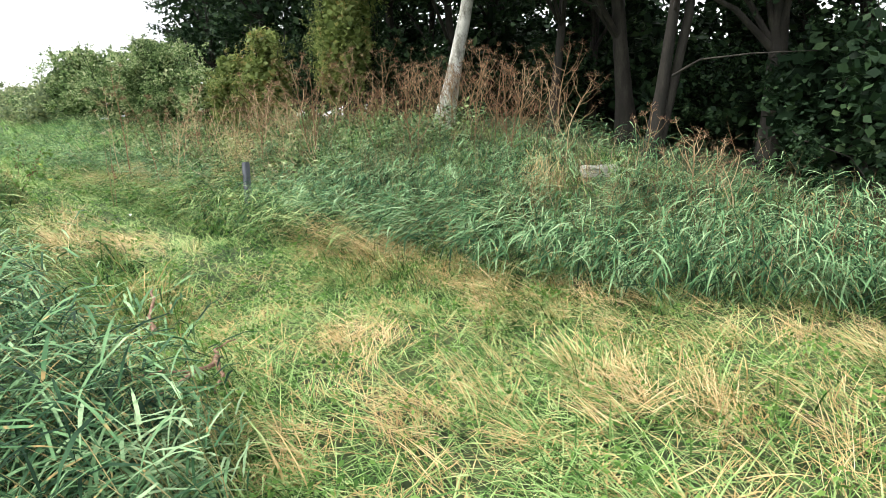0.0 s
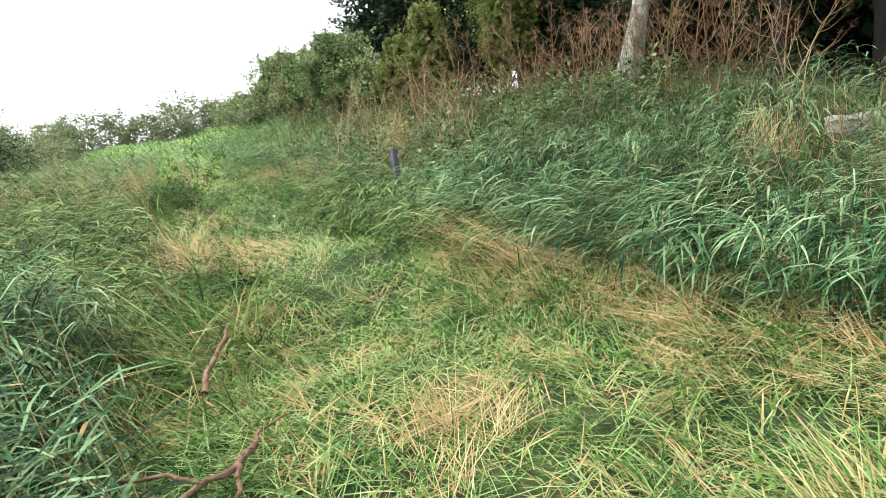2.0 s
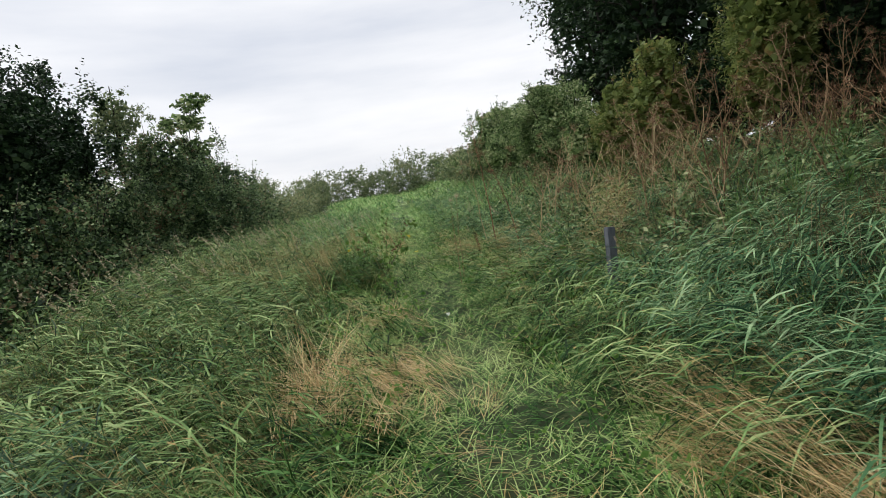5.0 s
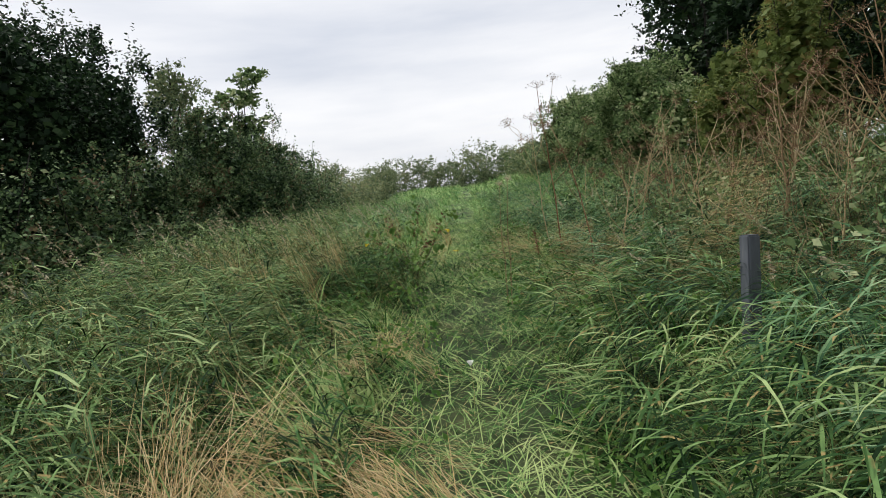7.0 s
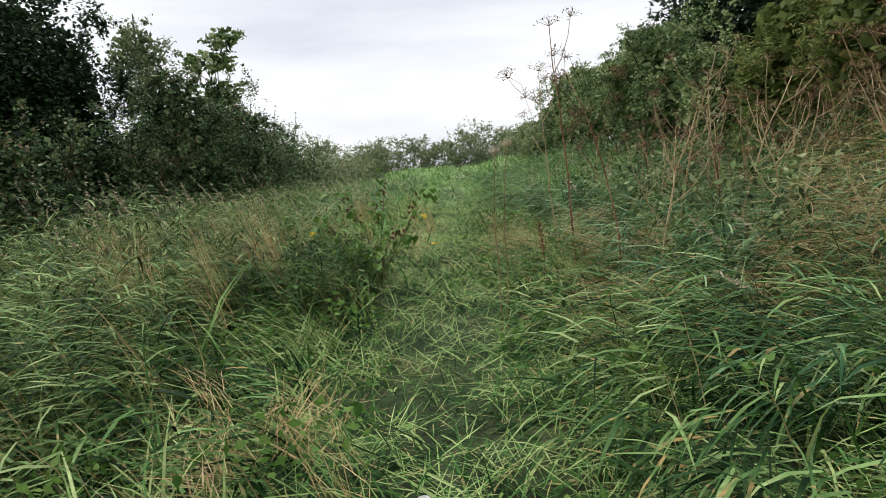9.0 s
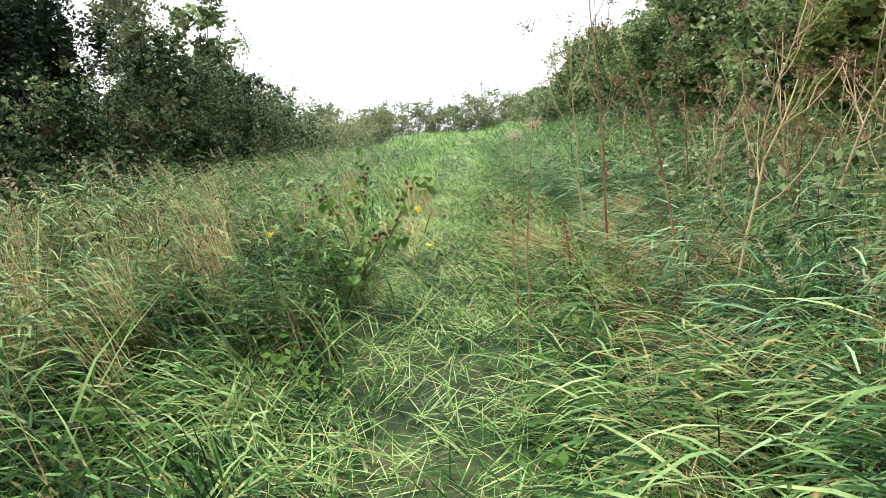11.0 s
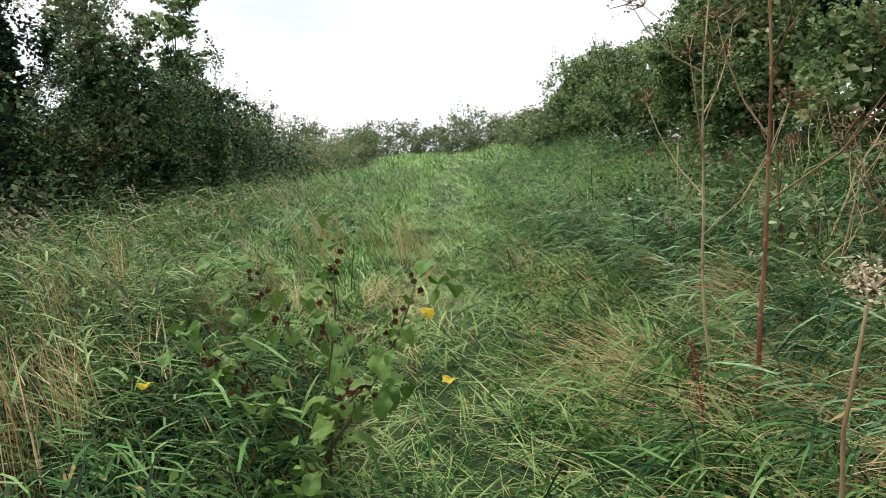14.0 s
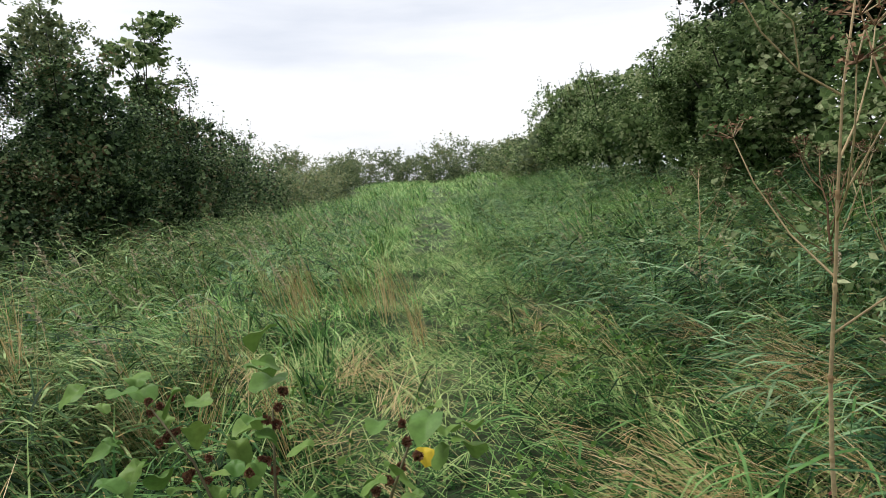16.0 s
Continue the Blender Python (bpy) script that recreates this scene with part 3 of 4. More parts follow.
# ---- dead umbellifers ----
def umbel(heap, seeds, tip, d, radius, rng, rays=8, seed_size=0.014, seed_count=6):
    """A flat-topped head: rays from one point, each with a tuft of seeds."""
    d = d / np.linalg.norm(d)
    a = np.cross(d, (0.3, 0.2, 0.9))
    a /= np.linalg.norm(a)
    b = np.cross(d, a)
    for k in range(rays):
        ang, out = 2.4 * k, radius * math.sqrt((k + 0.6) / rays)
        e = tip + (a * math.cos(ang) + b * math.sin(ang)) * out + d * (radius * 0.75 - 0.25 * out) + rng.normal(0, 0.008, 3)
        tube(heap, [tip, e], [0.0022, 0.0013], 3)
        leaves(seeds, e + rng.normal(0, 0.009 if seed_count > 8 else 0.013, (seed_count, 3)), seed_size, rng, 0.6, 0.0)


def umbellifer(label, seed, height, material=None, seed_material=None, branches=6, thick=0.011, group="dead umbellifers", reach=0.55, start=0.42):
    rng = np.random.default_rng(seed)
    plant = anchor("dead_umbellifer", (0, 0, 0), label, "plant", group)
    stem = Heap()
    k = np.linspace(0, 1, 8)[:, None]
    sway = np.array((rng.normal(0, 0.09), rng.normal(0, 0.09), 0)) * height
    kink = rng.normal(0, 0.012, (8, 3)) * (1, 1, 0)
    main = np.array((0, 0, height)) * k + sway * k**2 + kink * k
    tube(stem, main, thick * (1.15 - 0.8 * k[:, 0]), 7)
    for j in range(1, 6):
        c = main[j]
        tube(stem, [c - (0, 0, 0.012), c, c + (0, 0, 0.012)], [thick * 0.9, thick * 1.35 * (1.1 - 0.1 * j), thick * 0.9], 7)
    stem.thing("stem", material or M_DEAD, plant)
    ends = [(main[-1], main[-1] - main[-2], 0.027 if seed_material is M_PALE else 0.085)]
    for j in range(branches):
        f = start + (0.94 - start) * j / branches
        i = int(f * 7)
        p = main[i] + (main[i + 1] - main[i]) * (f * 7 - i)
        ang = 2.4 * j + rng.uniform(0, 1)
        out = np.array((math.cos(ang), math.sin(ang), 0))
        ln = height * reach * (0.75 - 0.35 * j / branches) * rng.uniform(0.7, 1.1)
        pts = [p, p + ln * (0.3 * out + 0.25 * np.array((0, 0, 1))), p + ln * (0.55 * out + 0.6 * np.array((0, 0, 1))), p + ln * (0.68 * out + 0.92 * np.array((0, 0, 1)))]
        br = Heap()
        tube(br, pts, [thick * 0.5, thick * 0.38, thick * 0.3, thick * 0.2], 5)
        ends.append((pts[-1], pts[-1] - pts[-2], rng.uniform(0.05, 0.08)))
        if j % 2 == 0:
            q = pts[2] + ln * 0.35 * (np.array((math.cos(ang + 1.2), math.sin(ang + 1.2), 0)) * 0.6 + np.array((0, 0, 0.7)))
            tube(br, [pts[1], 0.5 * (pts[1] + q) + 0.02, q], [thick * 0.34, thick * 0.28, thick * 0.2], 4)
            ends.append((q, q - pts[1], rng.uniform(0.04, 0.07)))
        br.thing("branch", M_TAN if material is M_TAN else M_DEAD, plant)
    for tip, d, r in ends:
        rays, seeds = Heap(), Heap()
        umbel(rays, seeds, np.asarray(tip), np.asarray(d), r, rng, *((16, 0.0065, 20) if seed_material is M_PALE else ()))
        head = tagged(rays.thing("umbel", M_DEAD, plant), kind="stuff")
        tagged(seeds.thing("seed_tuft", seed_material or M_SEED, head), kind="stuff")
    return plant


BROWN = "dead brown umbellifer with branching stem and dry seed heads"
PALE = "bleached tan umbellifer stalk with dry umbels standing in the grass"
kinds = [umbellifer(BROWN, 200 + k, h, None, None, b) for k, (h, b) in enumerate(((1.55, 8), (1.3, 7), (1.75, 9), (1.15, 6)))]
kinds += [umbellifer(PALE, 210 + k, h, M_TAN, None, b, 0.01) for k, (h, b) in enumerate(((1.5, 5), (1.2, 4)))]
rng = np.random.default_rng(31)


def tangle(label, seed, n, box, up, material, length=(0.18, 0.42)):
    """A haze of thin dead twigs and stalks."""
    rng = np.random.default_rng(seed)
    a, b = rng.uniform(box[0], box[1], n), rng.uniform(box[2], box[3], n)
    heap = Heap()
    z = rng.uniform(*up, n) * (0.75 + 0.3 * np.sin(2.1 * a + b))
    strips(heap, on_ground(a, b) + np.stack([0 * z, 0 * z, z], -1), rng.uniform(0, 6.3, n), np.abs(rng.normal(0.5, 0.4, n)), rng.uniform(-0.4, 0.9, n), rng.uniform(*length, n), rng.uniform(0.003, 0.006, n), 3, 0.9, 1.5, rng)
    return tagged(heap.thing("dead_stalks", material), label, "dead stalks", kind="stuff")


tangle("red-brown tangle of dead stalks below the trees", 95, 1500, (6.0, 11.2, 7.6, 9.4), (0.4, 1.3), M_SEED)
tangle("tan tangle of dead stalks along the bank", 96, 2600, (8.5, 14.5, 5.2, 8.0), (0.2, 0.9), M_DEAD)
tangle("bleached broken stalks among the reeds", 97, 2400, (0.5, 8.5, 5.4, 8.4), (0.15, 0.75), M_DEAD, (0.25, 0.55))


def plant_at(thing, s, w, turn, size=1.0, tip=(0.0, 0.0), move=False, sink=0.05):
    p = on_ground(s, w, -sink)
    m = pose(*p, tip[0], tip[1], turn) @ Matrix.Diagonal((size, size, size, 1))
    if move:
        thing.matrix_basis = m
        return thing
    return copy_thing(thing, m)


first = [(7.4, 7.0, 0), (9.5, 6.4, 1), (6.6, 7.9, 2), (3.2, 7.5, 3), (11.4, 4.6, 4), (13.3, 6.0, 5)]
for s, w, k in first:
    plant_at(kinds[k], s, w, 50 * k, 1.0, (rng.normal(0, 5), rng.normal(0, 5)), True)
for k in range(30):
    s, w = rng.uniform(5.9, 11.2), rng.uniform(7.2, 9.3)
    plant_at(kinds[k % 4], s, w, rng.uniform(0, 360), rng.uniform(0.7, 1.15), (rng.normal(0, 14), rng.normal(0, 14)))
for k, (s, w, size, kind) in enumerate((
    (9.6, 6.5, 1.0, 4), (11.5, 6.5, 1.0, 0), (14.5, 5.6, 0.95, 4), (12.2, 6.9, 0.9, 1), (2.4, 7.0, 0.85, 5), (3.0, 7.7, 0.8, 3), (8.7, 6.0, 0.9, 5), (13.3, 6.0, 1.1, 4), (10.7, 6.0, 1.15, 0),
    (10.2, 6.8, 1.1, 2), (14.2, 5.5, 0.9, 5), (15.2, 5.8, 1.0, 1), (12.5, 5.6, 0.9, 3), (16.4, 5.3, 0.9, 4), (11.0, 7.4, 1.1, 0), (13.9, 7.2, 1.0, 2), (5.0, 7.6, 0.8, 5), (4.2, 8.2, 0.9, 3),
)):
    plant_at(kinds[kind], s, w, 77 * k, size, (rng.normal(0, 7), rng.normal(0, 7)))

for k in range(20):
    plant_at(kinds[4 + k % 2], rng.uniform(9.8, 13.6) + (3.5 if k > 16 else 0), rng.uniform(5.4, 7.4), rng.uniform(0, 360), rng.uniform(0.75, 1.1), (rng.normal(0, 11), rng.normal(0, 11)))

red = umbellifer("tall dead umbellifer with a red-brown stem and bare branches", 230, 1.85, M_DEADRED, M_SEED, 4, 0.0078, reach=0.4, start=0.5)
plant_at(red, 12.63, 4.25, 0, 1.25, (9, 3), True)
red2 = umbellifer("dead umbellifer with a crooked red stem beside the way", 231, 1.75, M_DEADRED, M_SEED, 4, 0.008, reach=0.4, start=0.5)
plant_at(red2, 11.65, 4.4, 120, 1.0, (4, 3), True)
tan = umbellifer("slender tan umbellifer stalk with rust-coloured seed heads", 232, 1.75, M_TAN, M_SEED, 5, 0.0068, reach=0.42, start=0.5)
plant_at(tan, 12.84, 4.17, 0, 1.12, (12, -4), True)
tan2 = umbellifer("slender bleached umbellifer stalk leaning over the way", 233, 1.9, M_TAN, M_SEED, 6, 0.009, reach=0.4, start=0.5)
plant_at(tan2, 12.75, 5.28, 0, 1.0, (6, 4), True)
pale = umbellifer("low umbellifer with pale cream seed heads", 234, 1.31, None, M_PALE, 0, 0.006, reach=0.3)
plant_at(pale, 10.71, 3.42, 40, 1.0, (0, 0), True)
plant_at(pale, 10.76, 3.39, 40, 0.96, (0, -2))


# ---- trees, bushes and hedges ----
def crown_points(rng, centre, radii, n, clumps, spread):
    """Leaves strung along short twigs that spray outwards from the ends of the limbs."""
    d = rng.normal(size=(clumps, 3))
    d /= np.linalg.norm(d, axis=1, keepdims=True)
    c = d * rng.uniform(0.25, 1.0, (clumps, 1)) ** 0.6 * rng.uniform(0.75, 1.12, (clumps, 1))
    size = rng.uniform(0.5, 1.4, clumps)
    twig = rng.normal(size=(clumps, 11, 3)) + 0.7 * d[:, None] + (0, 0, 0.25)
    twig *= rng.uniform(0.8, 2.5, (clumps, 11, 1)) / np.linalg.norm(twig, axis=2, keepdims=True)
    pick, arm, f = rng.integers(0, clumps, n), rng.integers(0, 11, n), rng.random((n, 1)) ** 0.8
    p = c[pick] + spread * size[pick][:, None] * (twig[pick, arm] * f + rng.normal(0, 0.3, (n, 3)) * (1.1 - 0.7 * f))
    return p * radii + centre, c * radii + centre


def tree(name, label, category, s, w, height, trunk, crowns, leaf_size, material, seed, bark=None, lean=(0, 0), group="", slim=0.65, limbs=7, sink=0.1, fork=0.0):
    """crowns: rows of (height of the centre, across, along, up, leaves, clumps, spread, off s, off w)."""
    rng = np.random.default_rng(seed)
    base = on_ground(s, w, -sink)
    thing = anchor(name, base, label, category, group)
    top = np.array((lean[0], lean[1], height))
    k = np.linspace(0, 1, 9)[:, None]
    wob = rng.normal(0, 0.035 * height / 6, (9, 3)) * (1, 1, 0) * k
    line = top * k + wob
    if trunk:
        heap = Heap()
        flare = 1 + 0.6 * np.exp(-k[:, 0] * 14)
        tube(heap, line, trunk * (1 - 0.8 * k[:, 0]) * flare, 10)
        if fork:
            tube(heap, [line[0] + (0.1, 0, 0), line[2] + (0.25, 0.05, 0), line[4] + (fork * 0.8, 0.1, 0), line[7] + (fork * 1.4, 0.2, 0)], [trunk * 0.8, trunk * 0.7, trunk * 0.55, trunk * 0.2], 8)
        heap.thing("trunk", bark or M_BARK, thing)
    green, wood = Heap(), Heap()
    for cz, ra, rb, rc, n, clumps, spread, ds, dw in crowns:
        off = xy(ds, dw)
        centre = np.array((off[0], off[1], cz)) + (top * min(cz / height, 1)) * (1, 1, 0)
        p, c = crown_points(rng, centre, np.array((ra, rb, rc)), n, clumps, spread)
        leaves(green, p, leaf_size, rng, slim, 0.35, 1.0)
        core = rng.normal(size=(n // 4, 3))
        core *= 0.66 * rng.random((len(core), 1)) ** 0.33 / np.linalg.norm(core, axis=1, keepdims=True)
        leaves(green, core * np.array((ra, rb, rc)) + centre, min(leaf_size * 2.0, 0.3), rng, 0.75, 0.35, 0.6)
        for e in c[:limbs]:
            f = min(max(0.25, (e[2] - 0.5 * rc) / height), 0.95)
            a = line[min(int(f * 8), 8)] if trunk else np.array((off[0] * 0.8, off[1] * 0.8, 0.1))
            tube(wood, [a, a + (e - a) * 0.5 + (0, 0, 0.15 * rc), e, e + (e - a) * 0.12], [max(trunk, 0.03) * 0.4, max(trunk, 0.03) * 0.28, 0.012, 0.005], 5)
    if wood.v:
        tagged(wood.thing("limb", bark or M_BARK, thing), kind="stuff")
    tagged(green.thing("crown", material, thing), kind="stuff")
    return thing


WOOD, HEDGE, THICKET, FAR = "trees of the wood on the bank", "bushes along the bank", "thicket below the embankment", "far hedge"
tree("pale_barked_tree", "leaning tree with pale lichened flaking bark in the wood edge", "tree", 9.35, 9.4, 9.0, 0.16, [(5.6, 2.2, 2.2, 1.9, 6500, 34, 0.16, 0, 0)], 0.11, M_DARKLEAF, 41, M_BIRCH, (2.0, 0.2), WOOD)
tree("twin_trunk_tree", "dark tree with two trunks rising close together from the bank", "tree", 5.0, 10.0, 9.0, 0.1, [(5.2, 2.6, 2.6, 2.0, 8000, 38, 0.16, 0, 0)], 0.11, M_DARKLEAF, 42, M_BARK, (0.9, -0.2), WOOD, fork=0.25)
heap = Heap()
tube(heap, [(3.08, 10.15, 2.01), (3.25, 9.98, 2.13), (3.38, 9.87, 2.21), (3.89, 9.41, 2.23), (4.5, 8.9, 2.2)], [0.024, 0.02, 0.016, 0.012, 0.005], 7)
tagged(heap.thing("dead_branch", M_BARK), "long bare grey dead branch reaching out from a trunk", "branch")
rng = np.random.default_rng(43)
spots = [(-5, 11.5), (-2.5, 10.6), (0.5, 11.2), (2.6, 12.4), (3.6, 11.3), (6.2, 11.4), (7.4, 10.6), (8.0, 12.8), (10.6, 11.2), (12.0, 10.2), (12.8, 12.2), (14.6, 11.0), (16.5, 12.0), (18.5, 10.4), (20.5, 11.4),
         (22.5, 10.4), (24.5, 11.8), (26.0, 11.6), (4.4, 14.5), (9.0, 15.0), (13.5, 15.5), (18.0, 15.0), (23.0, 14.5), (0.0, 14.0), (-4.0, 14.5), (6.8, 17.5), (15.8, 18.0), (2.0, 18.0), (11.0, 18.5), (21.0, 18.5), (-2.0, 18.0)]
for k, (s, w) in enumerate(spots):
    back = w > 13.5
    h = rng.uniform(7.2, 8.8)
    low = 2.9 if s < 17 else 2.2
    n = 1100 if back or s < -1 else 2300 if s < 16 else 3900
    crowns = [(h * 0.64, 2.5, 2.5, h * 0.32, n, 40, 0.16, 0, 0)]
    crowns.append((low + 0.9, 2.3, 2.3, 1.2, n // 2, 16, 0.18, 0, -0.8 if s < 13 and not back else 0))
    if back:
        crowns.append((1.9, 1.8, 1.8, 1.5, 1500, 14, 0.2, 0, 0))
    tree("woodland_tree", "tree with a slender trunk and shade-darkened leaves in the wood", "tree", s, w, h, rng.uniform(0.09, 0.17), crowns, 0.28 if back else 0.12, M_DARKLEAF, 300 + k, M_BARK, (rng.normal(0, 0.5), rng.normal(0, 0.5)), WOOD, limbs=5)


def bush(label, s, w, height, ra, rb, n, leaf_size, material, seed, group=HEDGE, clumps=26, spread=0.17, slim=0.65, name="bush", limbs=5, spiky=0, sink=0.1):
    crowns = [(height * 0.5, ra, rb, height * 0.52, n, clumps, spread, 0, 0)]
    if spiky:
        crowns.append((height * 0.88, ra * 0.65, rb * 0.65, height * 0.2, n // 8, 16, 0.14, 0, 0))
    return tree(name, label, "bush", s, w, height, 0, crowns, leaf_size, material, seed, M_BARK, (0, 0), group, slim, limbs, sink)


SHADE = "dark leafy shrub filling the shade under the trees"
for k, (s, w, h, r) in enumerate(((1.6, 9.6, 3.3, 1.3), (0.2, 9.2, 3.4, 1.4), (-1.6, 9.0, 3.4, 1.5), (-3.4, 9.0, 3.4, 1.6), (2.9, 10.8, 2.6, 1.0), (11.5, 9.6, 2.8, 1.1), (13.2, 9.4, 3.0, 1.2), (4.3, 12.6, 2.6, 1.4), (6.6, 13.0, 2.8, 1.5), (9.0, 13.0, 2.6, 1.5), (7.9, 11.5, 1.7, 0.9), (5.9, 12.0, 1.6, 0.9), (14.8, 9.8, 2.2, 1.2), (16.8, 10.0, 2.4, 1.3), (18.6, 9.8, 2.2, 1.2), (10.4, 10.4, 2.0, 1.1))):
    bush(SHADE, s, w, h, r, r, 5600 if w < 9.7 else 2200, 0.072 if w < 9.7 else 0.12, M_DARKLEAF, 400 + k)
# Rows added behind the trunks so the wood's dark depth hides the sky.
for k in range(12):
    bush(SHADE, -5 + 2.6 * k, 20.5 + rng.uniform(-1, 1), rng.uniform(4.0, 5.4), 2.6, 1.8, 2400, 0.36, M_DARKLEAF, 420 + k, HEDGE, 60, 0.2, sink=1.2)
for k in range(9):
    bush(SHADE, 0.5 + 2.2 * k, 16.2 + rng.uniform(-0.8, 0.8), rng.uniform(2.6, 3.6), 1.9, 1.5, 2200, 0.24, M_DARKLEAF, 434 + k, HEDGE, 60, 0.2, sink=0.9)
bush("slender yellow-green willow bush with hanging shoots", 11.4, 8.6, 4.6, 0.75, 0.75, 8000, 0.085, M_WILLOW, 440, HEDGE, 40, 0.16, 0.28, spiky=1)
bush("yellow-green willow bush at the wood edge", 12.5, 9.0, 3.4, 0.8, 0.8, 4500, 0.085, M_WILLOW, 441, HEDGE, 30, 0.16, 0.28)
for k, (s, w, h, r) in enumerate(((13.9, 7.9, 2.7, 0.9), (15.4, 7.7, 2.2, 0.9))):
    bush("yellow-green willow bush among dead stalks on the bank", s, w, h, r, r, 7000, 0.08, M_WILLOW, 444 + k, HEDGE, 40, 0.15, 0.28, spiky=1)
bush("light green elder bush on the bank", 17.0, 7.6, 2.4, 1.1, 1.1, 5000, 0.07, M_BUSHLEAF, 442)
for k, (s, w, h, r, n) in enumerate(((19.5, 7.6, 2.9, 1.3, 11000), (22.2, 8.0, 3.2, 1.5, 10000), (25.5, 8.2, 3.0, 1.6, 6000), (29.0, 8.4, 3.2, 1.7, 5000), (33.0, 8.6, 3.7, 1.8, 5000), (37.0, 8.8, 3.9, 1.7, 4500))):
    bush("dense green bush on the crest of the bank", s, w, h, r, r, int(n * (2.2 if k < 2 else 1.4)), 0.052 + 0.014 * k, M_BUSHLEAF, 450 + k, slim=0.5, spiky=1)
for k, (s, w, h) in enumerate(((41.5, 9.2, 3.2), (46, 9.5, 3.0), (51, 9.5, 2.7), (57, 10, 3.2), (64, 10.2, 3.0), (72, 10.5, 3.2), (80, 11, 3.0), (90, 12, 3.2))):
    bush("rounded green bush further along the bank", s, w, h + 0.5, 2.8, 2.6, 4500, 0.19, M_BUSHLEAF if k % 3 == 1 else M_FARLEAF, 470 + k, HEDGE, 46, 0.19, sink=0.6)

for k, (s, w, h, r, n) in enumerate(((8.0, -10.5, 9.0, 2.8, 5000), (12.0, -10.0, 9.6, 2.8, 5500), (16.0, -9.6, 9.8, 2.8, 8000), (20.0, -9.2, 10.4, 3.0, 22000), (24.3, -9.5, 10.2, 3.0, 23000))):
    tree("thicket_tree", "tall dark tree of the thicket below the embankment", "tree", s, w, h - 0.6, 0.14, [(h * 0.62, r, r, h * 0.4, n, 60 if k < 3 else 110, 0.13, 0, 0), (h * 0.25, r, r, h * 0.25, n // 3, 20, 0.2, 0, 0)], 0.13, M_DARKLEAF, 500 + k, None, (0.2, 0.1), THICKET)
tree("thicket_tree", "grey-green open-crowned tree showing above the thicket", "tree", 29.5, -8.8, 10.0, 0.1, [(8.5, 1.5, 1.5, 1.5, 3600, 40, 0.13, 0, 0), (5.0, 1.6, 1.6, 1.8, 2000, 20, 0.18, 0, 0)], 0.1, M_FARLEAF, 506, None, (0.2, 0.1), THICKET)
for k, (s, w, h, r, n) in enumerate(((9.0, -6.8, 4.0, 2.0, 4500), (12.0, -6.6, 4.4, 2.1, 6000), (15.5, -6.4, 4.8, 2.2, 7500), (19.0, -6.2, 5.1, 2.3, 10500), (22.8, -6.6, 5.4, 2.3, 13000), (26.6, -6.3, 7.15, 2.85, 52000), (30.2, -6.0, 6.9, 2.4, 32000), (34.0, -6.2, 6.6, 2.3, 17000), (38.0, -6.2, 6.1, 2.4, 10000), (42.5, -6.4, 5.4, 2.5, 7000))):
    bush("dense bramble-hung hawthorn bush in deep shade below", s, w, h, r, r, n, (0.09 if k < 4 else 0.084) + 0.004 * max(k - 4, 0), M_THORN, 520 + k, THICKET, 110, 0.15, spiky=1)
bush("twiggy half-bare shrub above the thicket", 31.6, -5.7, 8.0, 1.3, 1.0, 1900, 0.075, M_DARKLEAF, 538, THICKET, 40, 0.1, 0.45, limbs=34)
tree("sapling", "thin sapling with an airy crown above the thicket", "tree", 29.6, -5.8, 9.2, 0.05, [(9.0, 0.9, 0.9, 0.55, 520, 16, 0.13, 0.2, 0.3), (8.1, 1.35, 1.35, 0.55, 800, 22, 0.11, 0.0, -0.3), (7.1, 1.1, 1.1, 0.6, 500, 12, 0.14, 0.5, 0)], 0.13, M_BUSHLEAF, 541, None, (0.1, 0.1), THICKET, limbs=4)
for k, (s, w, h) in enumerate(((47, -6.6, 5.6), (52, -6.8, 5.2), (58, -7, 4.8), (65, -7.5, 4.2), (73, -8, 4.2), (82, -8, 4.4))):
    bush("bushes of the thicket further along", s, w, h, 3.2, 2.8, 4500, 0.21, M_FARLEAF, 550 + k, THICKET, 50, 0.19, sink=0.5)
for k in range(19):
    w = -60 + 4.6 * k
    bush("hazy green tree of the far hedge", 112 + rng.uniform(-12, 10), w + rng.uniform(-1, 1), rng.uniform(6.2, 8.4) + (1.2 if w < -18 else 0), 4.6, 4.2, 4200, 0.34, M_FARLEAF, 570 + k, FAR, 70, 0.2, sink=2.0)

# ---- small things ----
post = anchor("marker_post", (-3.38, 9.47, 0.02), "weathered dark grey square marker post standing in the grass", "post")
bm = bmesh.new()
bmesh.ops.create_cube(bm, size=1.0, matrix=Matrix.Translation((0, 0, 0.42)) @ Matrix.Diagonal((0.088, 0.088, 0.9, 1)))
bmesh.ops.bevel(bm, geom=bm.edges[:], offset=0.009, segments=2, affect="EDGES")
me = bpy.data.meshes.new("shaft")
bm.to_mesh(me)
bm.free()
me.materials.append(M_POST)
new("shaft", me).parent = post
bm = bmesh.new()
bmesh.ops.create_cube(bm, size=1.0, matrix=Matrix.Translation((0.058, 0.01, 0.73)) @ Matrix.Diagonal((0.035, 0.02, 0.05, 1)))
bmesh.ops.bevel(bm, geom=bm.edges[:], offset=0.004, segments=1, affect="EDGES")
me = bpy.data.meshes.new("bracket")
bm.to_mesh(me)
bm.free()
me.materials.append(M_POST)
new("bracket", me).parent = post
post.rotation_euler = (radians(-2), radians(3), radians(63))

